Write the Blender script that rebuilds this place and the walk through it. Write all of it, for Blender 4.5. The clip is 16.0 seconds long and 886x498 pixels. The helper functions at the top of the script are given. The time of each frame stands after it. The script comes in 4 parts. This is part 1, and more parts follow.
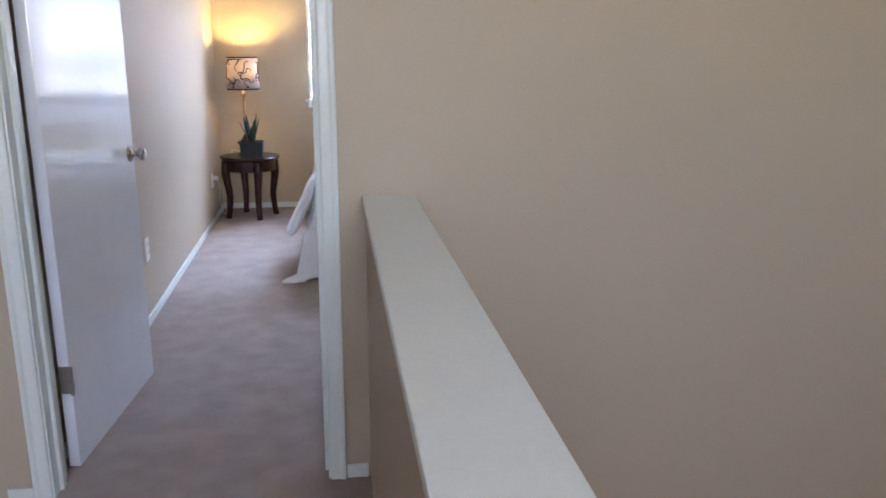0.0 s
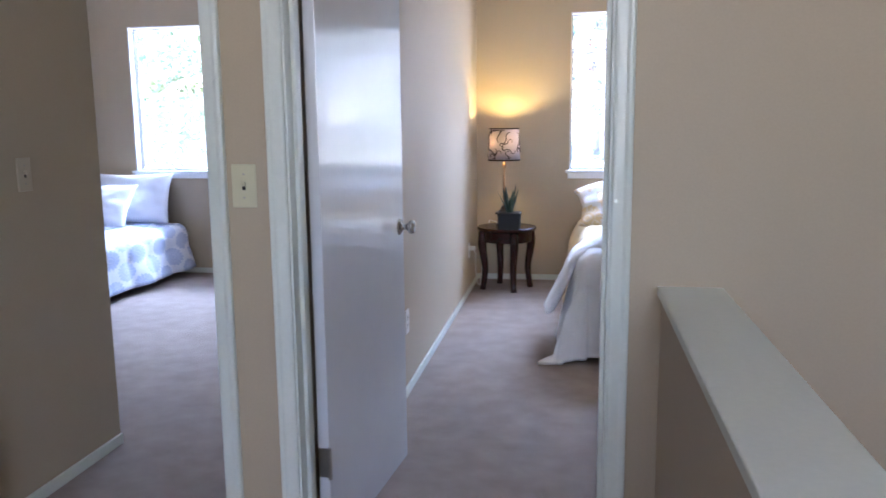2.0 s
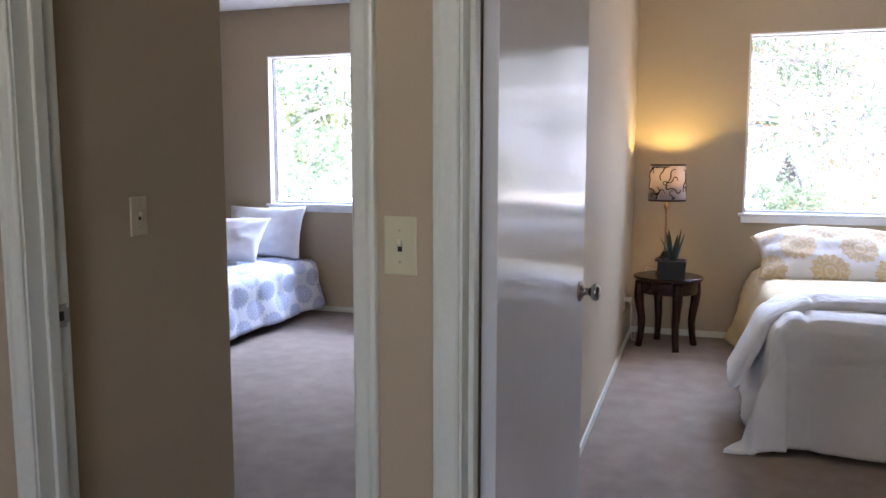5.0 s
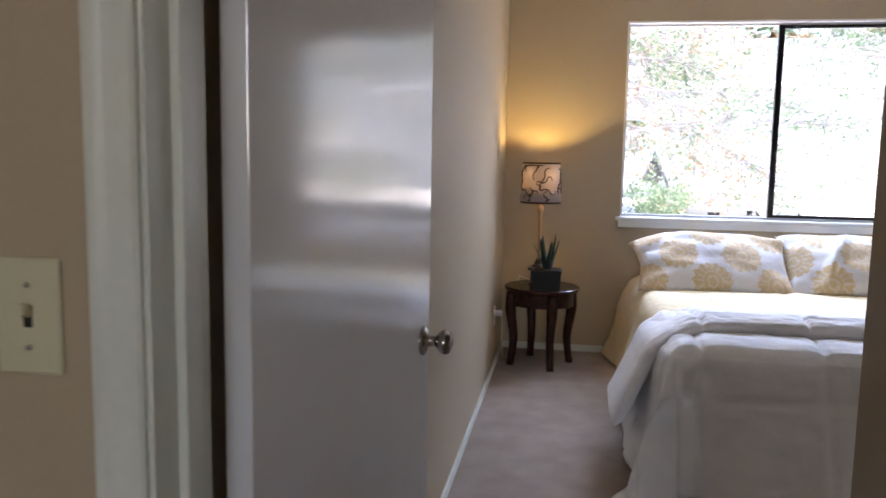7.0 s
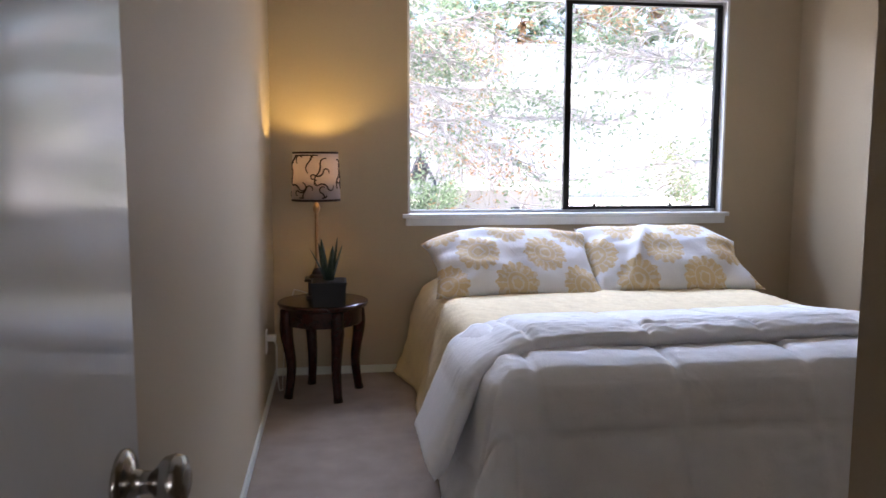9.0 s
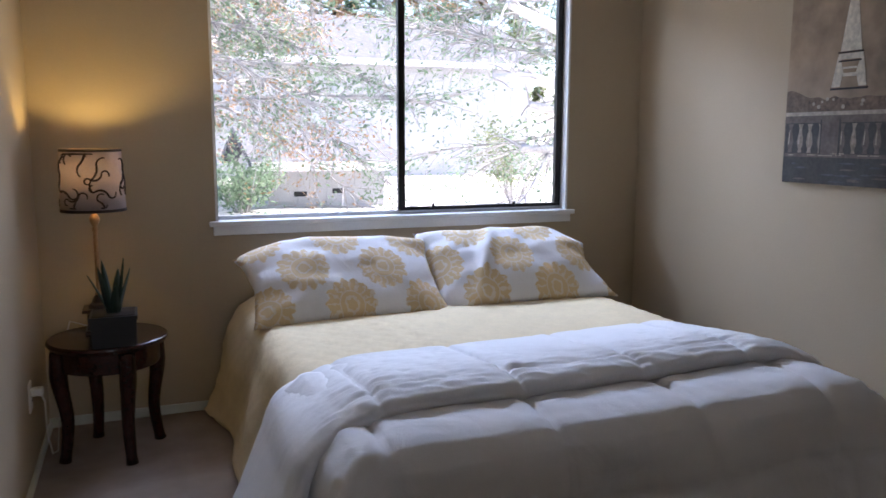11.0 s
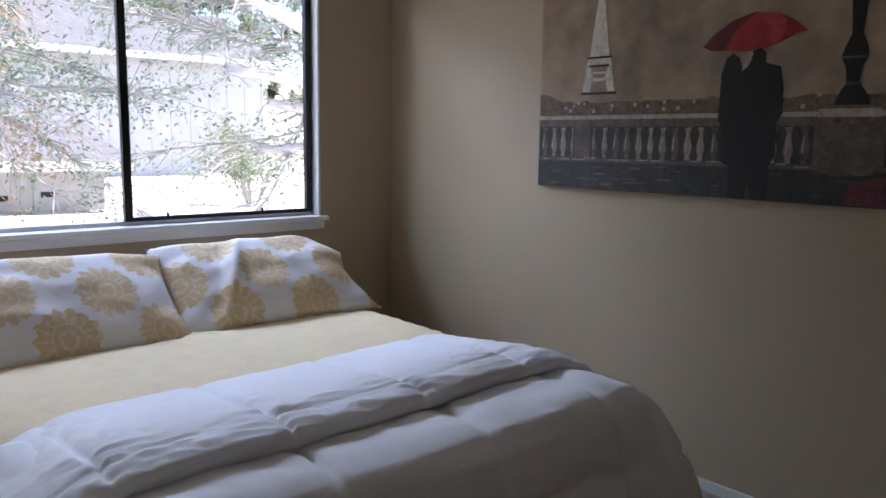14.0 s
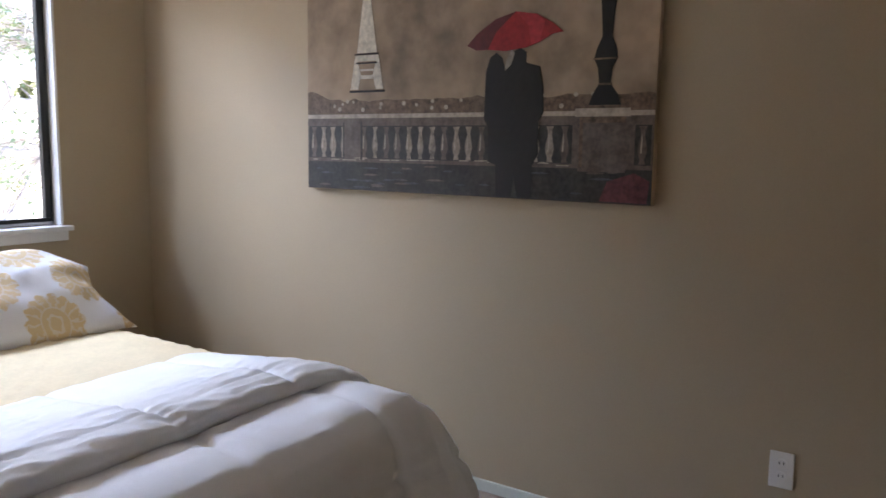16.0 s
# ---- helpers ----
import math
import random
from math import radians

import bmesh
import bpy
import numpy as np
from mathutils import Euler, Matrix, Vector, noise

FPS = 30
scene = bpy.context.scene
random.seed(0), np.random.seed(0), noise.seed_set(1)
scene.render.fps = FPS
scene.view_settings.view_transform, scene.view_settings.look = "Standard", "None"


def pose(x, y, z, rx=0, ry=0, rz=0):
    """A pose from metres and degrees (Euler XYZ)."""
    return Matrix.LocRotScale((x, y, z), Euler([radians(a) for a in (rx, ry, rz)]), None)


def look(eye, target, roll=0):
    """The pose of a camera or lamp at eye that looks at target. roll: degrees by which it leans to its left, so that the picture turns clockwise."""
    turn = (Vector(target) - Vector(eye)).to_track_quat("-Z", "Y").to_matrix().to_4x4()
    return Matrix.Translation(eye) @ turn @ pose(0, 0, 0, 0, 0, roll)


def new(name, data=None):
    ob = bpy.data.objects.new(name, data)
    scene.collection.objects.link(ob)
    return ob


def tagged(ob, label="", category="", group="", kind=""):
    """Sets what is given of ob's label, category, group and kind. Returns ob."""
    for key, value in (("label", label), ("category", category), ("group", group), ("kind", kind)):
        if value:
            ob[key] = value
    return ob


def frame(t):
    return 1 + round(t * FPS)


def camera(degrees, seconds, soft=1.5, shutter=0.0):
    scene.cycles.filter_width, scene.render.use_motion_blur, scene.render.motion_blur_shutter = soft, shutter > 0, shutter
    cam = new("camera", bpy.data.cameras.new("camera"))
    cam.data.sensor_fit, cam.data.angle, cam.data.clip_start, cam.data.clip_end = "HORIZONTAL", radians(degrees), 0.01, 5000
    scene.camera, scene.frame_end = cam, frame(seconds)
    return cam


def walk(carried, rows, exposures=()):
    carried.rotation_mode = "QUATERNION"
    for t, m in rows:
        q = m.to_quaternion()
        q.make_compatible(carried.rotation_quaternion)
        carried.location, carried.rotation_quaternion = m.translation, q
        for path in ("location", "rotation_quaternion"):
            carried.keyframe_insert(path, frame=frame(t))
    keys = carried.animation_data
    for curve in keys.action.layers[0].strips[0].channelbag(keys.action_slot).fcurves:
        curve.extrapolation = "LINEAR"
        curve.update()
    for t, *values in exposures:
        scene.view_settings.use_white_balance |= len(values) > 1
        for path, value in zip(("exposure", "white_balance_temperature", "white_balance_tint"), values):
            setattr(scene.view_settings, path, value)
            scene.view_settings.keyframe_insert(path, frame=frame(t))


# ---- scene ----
cam = camera(59.8, 16.0, soft=1.5, shutter=0.3)
PATH = [
    (0, (0.012, 0.303, 1.273), (0.309, 2.220, 0.788), 0.3),
    (0.5, (-0.003, 0.348, 1.270), (0.171, 2.290, 0.825), 0.2),
    (1, (-0.070, 0.431, 1.271), (-0.013, 2.393, 0.887), 0.1),
    (1.5, (-0.108, 0.525, 1.271), (-0.227, 2.493, 0.933), -0.3),
    (2, (-0.101, 0.599, 1.270), (-0.420, 2.548, 0.959), -0.6),
    (2.5, (-0.072, 0.625, 1.270), (-0.550, 2.547, 0.988), -0.9),
    (3, (-0.082, 0.684, 1.263), (-0.658, 2.583, 1.012), -0.9),
    (3.5, (-0.161, 0.782, 1.276), (-0.787, 2.667, 1.040), -0.6),
    (6, (-0.444, 1.460, 1.290), (-1.034, 3.358, 1.065), 1.2),
    (6.5, (-0.424, 1.659, 1.291), (-0.889, 3.592, 1.069), 1.1),
    (7, (-0.428, 1.837, 1.282), (-0.747, 3.798, 1.046), 1.0),
    (7.5, (-0.523, 2.075, 1.265), (-0.653, 4.059, 1.052), 1.2),
    (8, (-0.573, 2.288, 1.237), (-0.520, 4.276, 1.028), 1.1),
    (8.5, (-0.545, 2.479, 1.222), (-0.366, 4.458, 0.997), 0.7),
    (9, (-0.517, 2.635, 1.202), (-0.237, 4.603, 0.982), 0.1),
    (11.5, (-0.417, 3.353, 1.322), (0.417, 5.147, 1.024), 0.6),
    (12, (-0.431, 3.439, 1.320), (0.508, 5.180, 1.027), 0.9),
    (12.5, (-0.446, 3.489, 1.314), (0.593, 5.174, 1.027), 1.0),
    (13, (-0.438, 3.527, 1.307), (0.691, 5.154, 1.025), 1.1),
    (13.5, (-0.391, 3.546, 1.309), (0.822, 5.111, 1.028), 1.0),
    (14, (-0.329, 3.558, 1.317), (0.966, 5.055, 1.036), 0.8),
    (14.5, (-0.266, 3.586, 1.322), (1.119, 5.000, 1.041), 0.6),
    (15, (-0.230, 3.611, 1.322), (1.254, 4.922, 1.041), 0.3),
    (15.5, (-0.222, 3.610, 1.314), (1.355, 4.809, 1.040), 0.5),
    (16, (-0.161, 3.608, 1.293), (1.492, 4.705, 1.035), 0.9),
]
# the clip's camera opens up in the dim landing and closes down towards the window
EXPOSURES = [(0.0, 4.27, 5350, 24), (2.5, 3.92, 5200, 23), (3.5, 3.82, 5550, 25), (6.0, 3.22, 6000, 24), (7.5, 3.02, 6200, 24), (9.0, 2.70, 6150, 25), (12.0, 2.07, 5900, 23), (14.5, 1.97, 6050, 23), (15.2, 2.05, 6150, 24), (15.7, 2.55, 6350, 24), (16.0, 2.82, 6400, 23)]
walk(cam, [(t, look(eye, target, roll)) for t, eye, target, roll in PATH], EXPOSURES)

# ---- light ----
SUN_ELEV, SUN_TURN = radians(53), radians(96)
world = bpy.data.worlds.new("sky")
scene.world = world
world.use_nodes = True
wn = world.node_tree.nodes
sky = wn.new("ShaderNodeTexSky")
sky.sky_type, sky.sun_disc = "NISHITA", False
sky.sun_elevation, sky.sun_rotation = SUN_ELEV, SUN_TURN
world.node_tree.links.new(sky.outputs[0], wn["Background"].inputs[0])
wn["Background"].inputs[1].default_value = 0.15
sun = new("sun", bpy.data.lights.new("sun", "SUN"))
sun.data.energy, sun.data.angle, sun.data.color = 5.0, radians(0.6), (1.0, 0.95, 0.86)
# a high sun from the east, along the window wall, so that no beam enters the rooms
sun.matrix_world = look((15, -1.5, 20), (0, 0, 0))


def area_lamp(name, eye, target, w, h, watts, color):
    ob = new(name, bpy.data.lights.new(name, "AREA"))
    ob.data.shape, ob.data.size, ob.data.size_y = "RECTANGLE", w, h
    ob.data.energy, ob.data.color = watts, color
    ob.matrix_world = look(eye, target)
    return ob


# fill lamp added behind the camera, in an invented stair window, to light the landing
area_lamp("landing_fill", (0.2, -2.12, 1.75), (-0.2, 2.5, 0.9), 1.3, 1.1, 2.6, (1.0, 0.92, 0.70))
# fill lamps added outside the two bedroom windows, hidden above their heads, for skylight
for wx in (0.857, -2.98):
    area_lamp("window_sky_fill", (wx, 8.85, 3.20), (wx, 4.6, 0.6), 2.6, 0.8, 25, (0.64, 0.80, 1.0))
bulb = new("lamp_bulb", bpy.data.lights.new("lamp_bulb", "POINT"))
bulb.data.energy, bulb.data.color, bulb.data.shadow_soft_size = 1.7, (1.0, 0.72, 0.20), 0.025
bulb.location = (-0.606, 6.73, 1.185)


# ---- materials ----
def mat(name, color, rough=0.6, metal=0.0, vary=0.08, scale=6.0, grain=220.0, bump=0.05, spec=0.4, dist=0.002, per_object=0.0):
    """Base colour with broad and fine variation and a fine relief."""
    m = bpy.data.materials.new(name)
    m.use_nodes = True
    t = m.node_tree
    b = t.nodes["Principled BSDF"]
    b.inputs["Roughness"].default_value, b.inputs["Metallic"].default_value = rough, metal
    b.inputs["Specular IOR Level"].default_value = spec
    co = t.nodes.new("ShaderNodeTexCoord")
    n1, n2 = t.nodes.new("ShaderNodeTexNoise"), t.nodes.new("ShaderNodeTexNoise")
    n1.inputs["Scale"].default_value, n2.inputs["Scale"].default_value = scale, grain
    n1.inputs["Detail"].default_value, n2.inputs["Detail"].default_value = 4, 3
    for n in (n1, n2):
        t.links.new(co.outputs["Object"], n.inputs["Vector"])
    add = t.nodes.new("ShaderNodeMath")
    add.operation = "ADD"
    t.links.new(n1.outputs[0], add.inputs[0])
    t.links.new(n2.outputs[0], add.inputs[1])
    ramp = t.nodes.new("ShaderNodeMapRange")
    ramp.inputs[1].default_value, ramp.inputs[2].default_value = 0.7, 1.3
    ramp.inputs[3].default_value, ramp.inputs[4].default_value = 1 - vary, 1 + vary
    t.links.new(add.outputs[0], ramp.inputs[0])
    mul = t.nodes.new("ShaderNodeVectorMath")
    mul.operation = "SCALE"
    mul.inputs[0].default_value = color
    t.links.new(ramp.outputs[0], mul.inputs["Scale"])
    t.links.new(mul.outputs[0], b.inputs["Base Color"])
    if bump:
        bp = t.nodes.new("ShaderNodeBump")
        bp.inputs["Strength"].default_value, bp.inputs["Distance"].default_value = bump, dist
        t.links.new(n2.outputs[0], bp.inputs["Height"])
        t.links.new(bp.outputs[0], b.inputs["Normal"])
    return m


def node(t, kind, op="", *values):
    n = t.nodes.new(kind)
    if op:
        n.operation = op
    for i, v in enumerate(values):
        if v is None:
            continue
        if isinstance(v, bpy.types.NodeSocket):
            t.links.new(v, n.inputs[i])
        else:
            n.inputs[i].default_value = v
    return n.outputs[0]


def motif_cloth(name, ground, ink, cell, squash, rough=0.8, ragged=0.05, lobes=7.0, shift=0.0):
    """Woven cloth printed with staggered leafy medallions."""
    m = mat(name, ground, rough, vary=0.04, grain=600, bump=0.1)
    t = m.node_tree
    b = t.nodes["Principled BSDF"]
    base = b.inputs["Base Color"].links[0].from_socket
    co = t.nodes.new("ShaderNodeTexCoord")
    uv = t.nodes.new("ShaderNodeSeparateXYZ")
    t.links.new(co.outputs["UV"], uv.inputs[0])
    wob = t.nodes.new("ShaderNodeTexNoise")
    wob.inputs["Scale"].default_value, wob.inputs["Detail"].default_value = 45, 3
    t.links.new(co.outputs["UV"], wob.inputs["Vector"])
    masks = []
    for off in (0.0, 0.5):
        u = node(t, "ShaderNodeMath", "ADD", node(t, "ShaderNodeMath", "DIVIDE", uv.outputs[0], cell), off + shift)
        v = node(t, "ShaderNodeMath", "ADD", node(t, "ShaderNodeMath", "DIVIDE", uv.outputs[1], cell * squash), off)
        fu = node(t, "ShaderNodeMath", "SUBTRACT", node(t, "ShaderNodeMath", "FRACT", u), 0.5)
        fv = node(t, "ShaderNodeMath", "SUBTRACT", node(t, "ShaderNodeMath", "FRACT", v), 0.5)
        r = node(t, "ShaderNodeMath", "SQRT", node(t, "ShaderNodeMath", "ADD", node(t, "ShaderNodeMath", "MULTIPLY", fu, fu), node(t, "ShaderNodeMath", "MULTIPLY", fv, fv)))
        ang = node(t, "ShaderNodeMath", "ARCTAN2", fu, fv)
        petal = node(t, "ShaderNodeMath", "MULTIPLY", node(t, "ShaderNodeMath", "ABSOLUTE", node(t, "ShaderNodeMath", "SINE", node(t, "ShaderNodeMath", "MULTIPLY", ang, lobes))), 0.045)
        edge = node(t, "ShaderNodeMath", "ADD", node(t, "ShaderNodeMath", "ADD", 0.275, petal), node(t, "ShaderNodeMath", "MULTIPLY", node(t, "ShaderNodeMath", "SUBTRACT", wob.outputs[0], 0.5), ragged * 2))
        inside = node(t, "ShaderNodeMath", "GREATER_THAN", edge, r)
        # pale veins between the outer petals, a pale ring and a small pale heart
        sway = node(t, "ShaderNodeMath", "MULTIPLY", node(t, "ShaderNodeMath", "SUBTRACT", wob.outputs[0], 0.5), 5.0)
        vein = node(t, "ShaderNodeMath", "ABSOLUTE", node(t, "ShaderNodeMath", "SINE", node(t, "ShaderNodeMath", "ADD", node(t, "ShaderNodeMath", "MULTIPLY", ang, 8.0), sway)))
        petals = node(t, "ShaderNodeMath", "MAXIMUM", node(t, "ShaderNodeMath", "GREATER_THAN", vein, 0.42), node(t, "ShaderNodeMath", "LESS_THAN", r, 0.15))
        gap = node(t, "ShaderNodeMath", "GREATER_THAN", node(t, "ShaderNodeMath", "ABSOLUTE", node(t, "ShaderNodeMath", "SUBTRACT", r, 0.155)), 0.007)
        heart = node(t, "ShaderNodeMath", "GREATER_THAN", node(t, "ShaderNodeMath", "ABSOLUTE", node(t, "ShaderNodeMath", "SUBTRACT", node(t, "ShaderNodeMath", "ADD", r, node(t, "ShaderNodeMath", "MULTIPLY", sway, 0.02)), 0.075)), 0.014)
        solid = node(t, "ShaderNodeMath", "MULTIPLY", node(t, "ShaderNodeMath", "MULTIPLY", petals, gap), heart)
        lace = node(t, "ShaderNodeMath", "ADD", 0.48, node(t, "ShaderNodeMath", "MULTIPLY", solid, 0.44))
        masks.append(node(t, "ShaderNodeMath", "MULTIPLY", inside, lace))
    both = node(t, "ShaderNodeMath", "MAXIMUM", masks[0], masks[1])
    mix = t.nodes.new("ShaderNodeMix")
    mix.data_type = "RGBA"
    t.links.new(both, mix.inputs[0])
    t.links.new(base, mix.inputs[6])
    mix.inputs[7].default_value = (*ink, 1)
    t.links.new(mix.outputs[2], b.inputs["Base Color"])
    return m


def wrinkled(m, scale, depth, strength=0.5):
    """Adds soft creases to a cloth."""
    t = m.node_tree
    b = t.nodes["Principled BSDF"]
    co, n, n2 = t.nodes.new("ShaderNodeTexCoord"), t.nodes.new("ShaderNodeTexNoise"), t.nodes.new("ShaderNodeTexNoise")
    n.inputs["Scale"].default_value, n.inputs["Detail"].default_value, n.inputs["Distortion"].default_value = scale, 5, 1.6
    n2.inputs["Scale"].default_value, n2.inputs["Detail"].default_value, n2.inputs["Distortion"].default_value = scale * 0.45, 3, 2.2
    n.inputs["Roughness"].default_value = 0.55
    for k in (n, n2):
        t.links.new(co.outputs["Object"], k.inputs["Vector"])
    fold = node(t, "ShaderNodeMath", "ABSOLUTE", node(t, "ShaderNodeMath", "SUBTRACT", n2.outputs[0], 0.5))
    ridge = node(t, "ShaderNodeMath", "ADD", n.outputs[0], node(t, "ShaderNodeMath", "MULTIPLY", fold, -0.8))
    bp = t.nodes.new("ShaderNodeBump")
    bp.inputs["Strength"].default_value, bp.inputs["Distance"].default_value = strength, depth
    t.links.new(ridge, bp.inputs["Height"])
    if b.inputs["Normal"].is_linked:
        t.links.new(b.inputs["Normal"].links[0].from_socket, bp.inputs["Normal"])
    t.links.new(bp.outputs[0], b.inputs["Normal"])
    return m


WALL = mat("tan_wall_paint", (0.455, 0.365, 0.245), 0.55, vary=0.03, scale=1.5, grain=160, bump=0.12, dist=0.001)
CEIL = mat("white_ceiling_texture", (0.84, 0.83, 0.81), 0.9, vary=0.03, grain=60, bump=0.4, dist=0.004)
CARPET = mat("beige_carpet", (0.39, 0.315, 0.26), 0.95, vary=0.15, scale=8, grain=420, bump=0.9, spec=0.05, dist=0.006)
TRIM = mat("offwhite_trim_paint", (0.68, 0.70, 0.61), 0.35, vary=0.03, scale=3, grain=90, bump=0.06)
WHITE = mat("white_window_paint", (0.80, 0.80, 0.79), 0.4, vary=0.03, grain=90)
DOORP = mat("white_gloss_door_paint", (0.74, 0.73, 0.72), 0.12, vary=0.02, scale=2, grain=9, bump=0.09, spec=1.0, dist=0.0015)
NICKEL = mat("worn_nickel", (0.42, 0.39, 0.35), 0.2, 1.0, vary=0.06)
STEEL = mat("dull_hinge_steel", (0.45, 0.42, 0.38), 0.4, 1.0)
BRONZE = mat("dark_bronze_aluminium", (0.03, 0.028, 0.025), 0.4, 0.6)
ALU = mat("grey_aluminium", (0.55, 0.55, 0.55), 0.35, 0.9)
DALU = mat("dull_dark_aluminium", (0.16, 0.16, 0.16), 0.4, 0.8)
PLATE = mat("ivory_plastic", (0.60, 0.56, 0.37), 0.35, vary=0.02, bump=0.0)
PLATE_W = mat("white_plastic", (0.78, 0.76, 0.72), 0.35, vary=0.02, bump=0.0)
DARK = mat("black_slot", (0.02, 0.02, 0.02), 0.7)
MAHOG = mat("dark_mahogany", (0.036, 0.010, 0.007), 0.25, vary=0.35, scale=9, grain=70, bump=0.03, spec=0.5)
COMF = mat("white_comforter_cotton", (0.86, 0.86, 0.87), 0.85, vary=0.04, scale=4, grain=500, bump=0.12, spec=0.2)
SPREAD = mat("pale_yellow_matelasse", (0.76, 0.64, 0.42), 0.9, vary=0.05, scale=14, grain=90, bump=0.35, spec=0.15, dist=0.003)
MATTR = mat("dark_box_spring", (0.05, 0.045, 0.05), 0.9)
DAMASK = motif_cloth("yellow_damask_cotton", (0.78, 0.77, 0.78), (0.66, 0.49, 0.25), 0.36, 1.12, shift=-0.42)
DAMASK_B = motif_cloth("yellow_damask_cotton", (0.78, 0.77, 0.78), (0.66, 0.49, 0.25), 0.36, 1.12, shift=0.06)
OGEE = motif_cloth("blue_leaf_print_cotton", (0.78, 0.79, 0.84), (0.468, 0.52, 0.676), 0.24, 1.5, ragged=0.08, lobes=8.0)
PILLOW_W = mat("white_pillow_cotton", (0.80, 0.79, 0.80), 0.85, vary=0.03, grain=500, bump=0.1)
for cloth, sc, dp in ((COMF, 6, 0.012), (DAMASK, 6, 0.012), (DAMASK_B, 6, 0.012), (OGEE, 5, 0.006), (PILLOW_W, 5, 0.006), (SPREAD, 6, 0.004)):
    wrinkled(cloth, sc, dp, 0.3)
SCROLL = mat("dark_brown_embroidery", (0.03, 0.015, 0.01), 0.7)
BRASS = mat("aged_brass", (0.38, 0.24, 0.13), 0.35, 0.8, vary=0.2)
POT = mat("black_ceramic", (0.010, 0.010, 0.011), 0.55)
SOIL = mat("dark_soil", (0.03, 0.022, 0.015), 0.95, grain=90, bump=0.8)
ALOE = mat("grey_green_succulent", (0.028, 0.055, 0.042), 0.5, vary=0.25, scale=20)
CORD = mat("white_cord", (0.7, 0.69, 0.65), 0.5)


def glass_mat():
    m = bpy.data.materials.new("window_glass")
    m.use_nodes = True
    b = m.node_tree.nodes["Principled BSDF"]
    b.inputs["Transmission Weight"].default_value, b.inputs["Roughness"].default_value, b.inputs["IOR"].default_value = 1.0, 0.0, 1.05
    return m


def shade_mat():
    m = bpy.data.materials.new("parchment_shade_cloth")
    m.use_nodes = True
    t = m.node_tree
    out = t.nodes["Material Output"]
    d, tr, mx = t.nodes.new("ShaderNodeBsdfDiffuse"), t.nodes.new("ShaderNodeBsdfTranslucent"), t.nodes.new("ShaderNodeMixShader")
    n = t.nodes.new("ShaderNodeTexNoise")
    n.inputs["Scale"].default_value = 30
    mp = t.nodes.new("ShaderNodeMapRange")
    mp.inputs[3].default_value, mp.inputs[4].default_value = 0.85, 1.05
    t.links.new(n.outputs[0], mp.inputs[0])
    for s, c in ((d, (0.62, 0.52, 0.50)), (tr, (0.27, 0.235, 0.25))):
        sc = t.nodes.new("ShaderNodeVectorMath")
        sc.operation = "SCALE"
        sc.inputs[0].default_value = c
        t.links.new(mp.outputs[0], sc.inputs["Scale"])
        t.links.new(sc.outputs[0], s.inputs[0])
    mx.inputs[0].default_value = 0.45
    t.links.new(d.outputs[0], mx.inputs[1])
    t.links.new(tr.outputs[0], mx.inputs[2])
    t.links.new(mx.outputs[0], out.inputs[0])
    return m


GLASS, SHADE = glass_mat(), shade_mat()


# ---- mesh helpers ----
def box(bm, x0, x1, y0, y1, z0, z1, bevel=0.0):
    r = bmesh.ops.create_cube(bm, size=1.0)
    for v in r["verts"]:
        v.co = Vector(((x0 + x1) / 2 + v.co.x * (x1 - x0), (y0 + y1) / 2 + v.co.y * (y1 - y0), (z0 + z1) / 2 + v.co.z * (z1 - z0)))
    if bevel:
        edges = list({e for v in r["verts"] for e in v.link_edges})
        bmesh.ops.bevel(bm, geom=edges, offset=bevel, segments=2, affect="EDGES", profile=0.5)
    return bm


def lathe(bm, profile, seg=24, cx=0.0, cy=0.0, cap=True):
    """Turns a profile of (radius, z) about a vertical axis."""
    rings = []
    for r, z in profile:
        rings.append([bm.verts.new((cx + r * math.cos(2 * math.pi * i / seg), cy + r * math.sin(2 * math.pi * i / seg), z)) for i in range(seg)])
    for a, b in zip(rings, rings[1:]):
        for i in range(seg):
            bm.faces.new((a[i], a[(i + 1) % seg], b[(i + 1) % seg], b[i]))
    if cap:
        bm.faces.new(list(reversed(rings[0])))
        bm.faces.new(rings[-1])
    return bm


def tube(bm, pts, radii, seg=8):
    """A tapered tube along points."""
    rings = []
    for i, p in enumerate(pts):
        d = (Vector(pts[min(i + 1, len(pts) - 1)]) - Vector(pts[max(i - 1, 0)])).normalized()
        side = d.cross(Vector((0.3, 0.2, 0.93))).normalized()
        if side.length < 0.5:
            side = Vector((1, 0, 0))
        up = side.cross(d)
        rings.append([bm.verts.new(Vector(p) + radii[i] * (math.cos(2 * math.pi * k / seg) * side + math.sin(2 * math.pi * k / seg) * up)) for k in range(seg)])
    for a, b in zip(rings, rings[1:]):
        for k in range(seg):
            bm.faces.new((a[k], a[(k + 1) % seg], b[(k + 1) % seg], b[k]))
    bm.faces.new(list(reversed(rings[0])))
    bm.faces.new(rings[-1])
    return bm


def link_mesh(name, bm, material, smooth=False):
    bmesh.ops.recalc_face_normals(bm, faces=bm.faces)
    me = bpy.data.meshes.new(name)
    bm.to_mesh(me)
    bm.free()
    me.materials.append(material)
    if smooth:
        for p in me.polygons:
            p.use_smooth = True
    return new(name, me)


def part(name, bm, material, parent, label="", smooth=False):
    ob = link_mesh(name, bm, material, smooth)
    ob.parent = parent
    if label:
        ob["label"] = label
    return ob


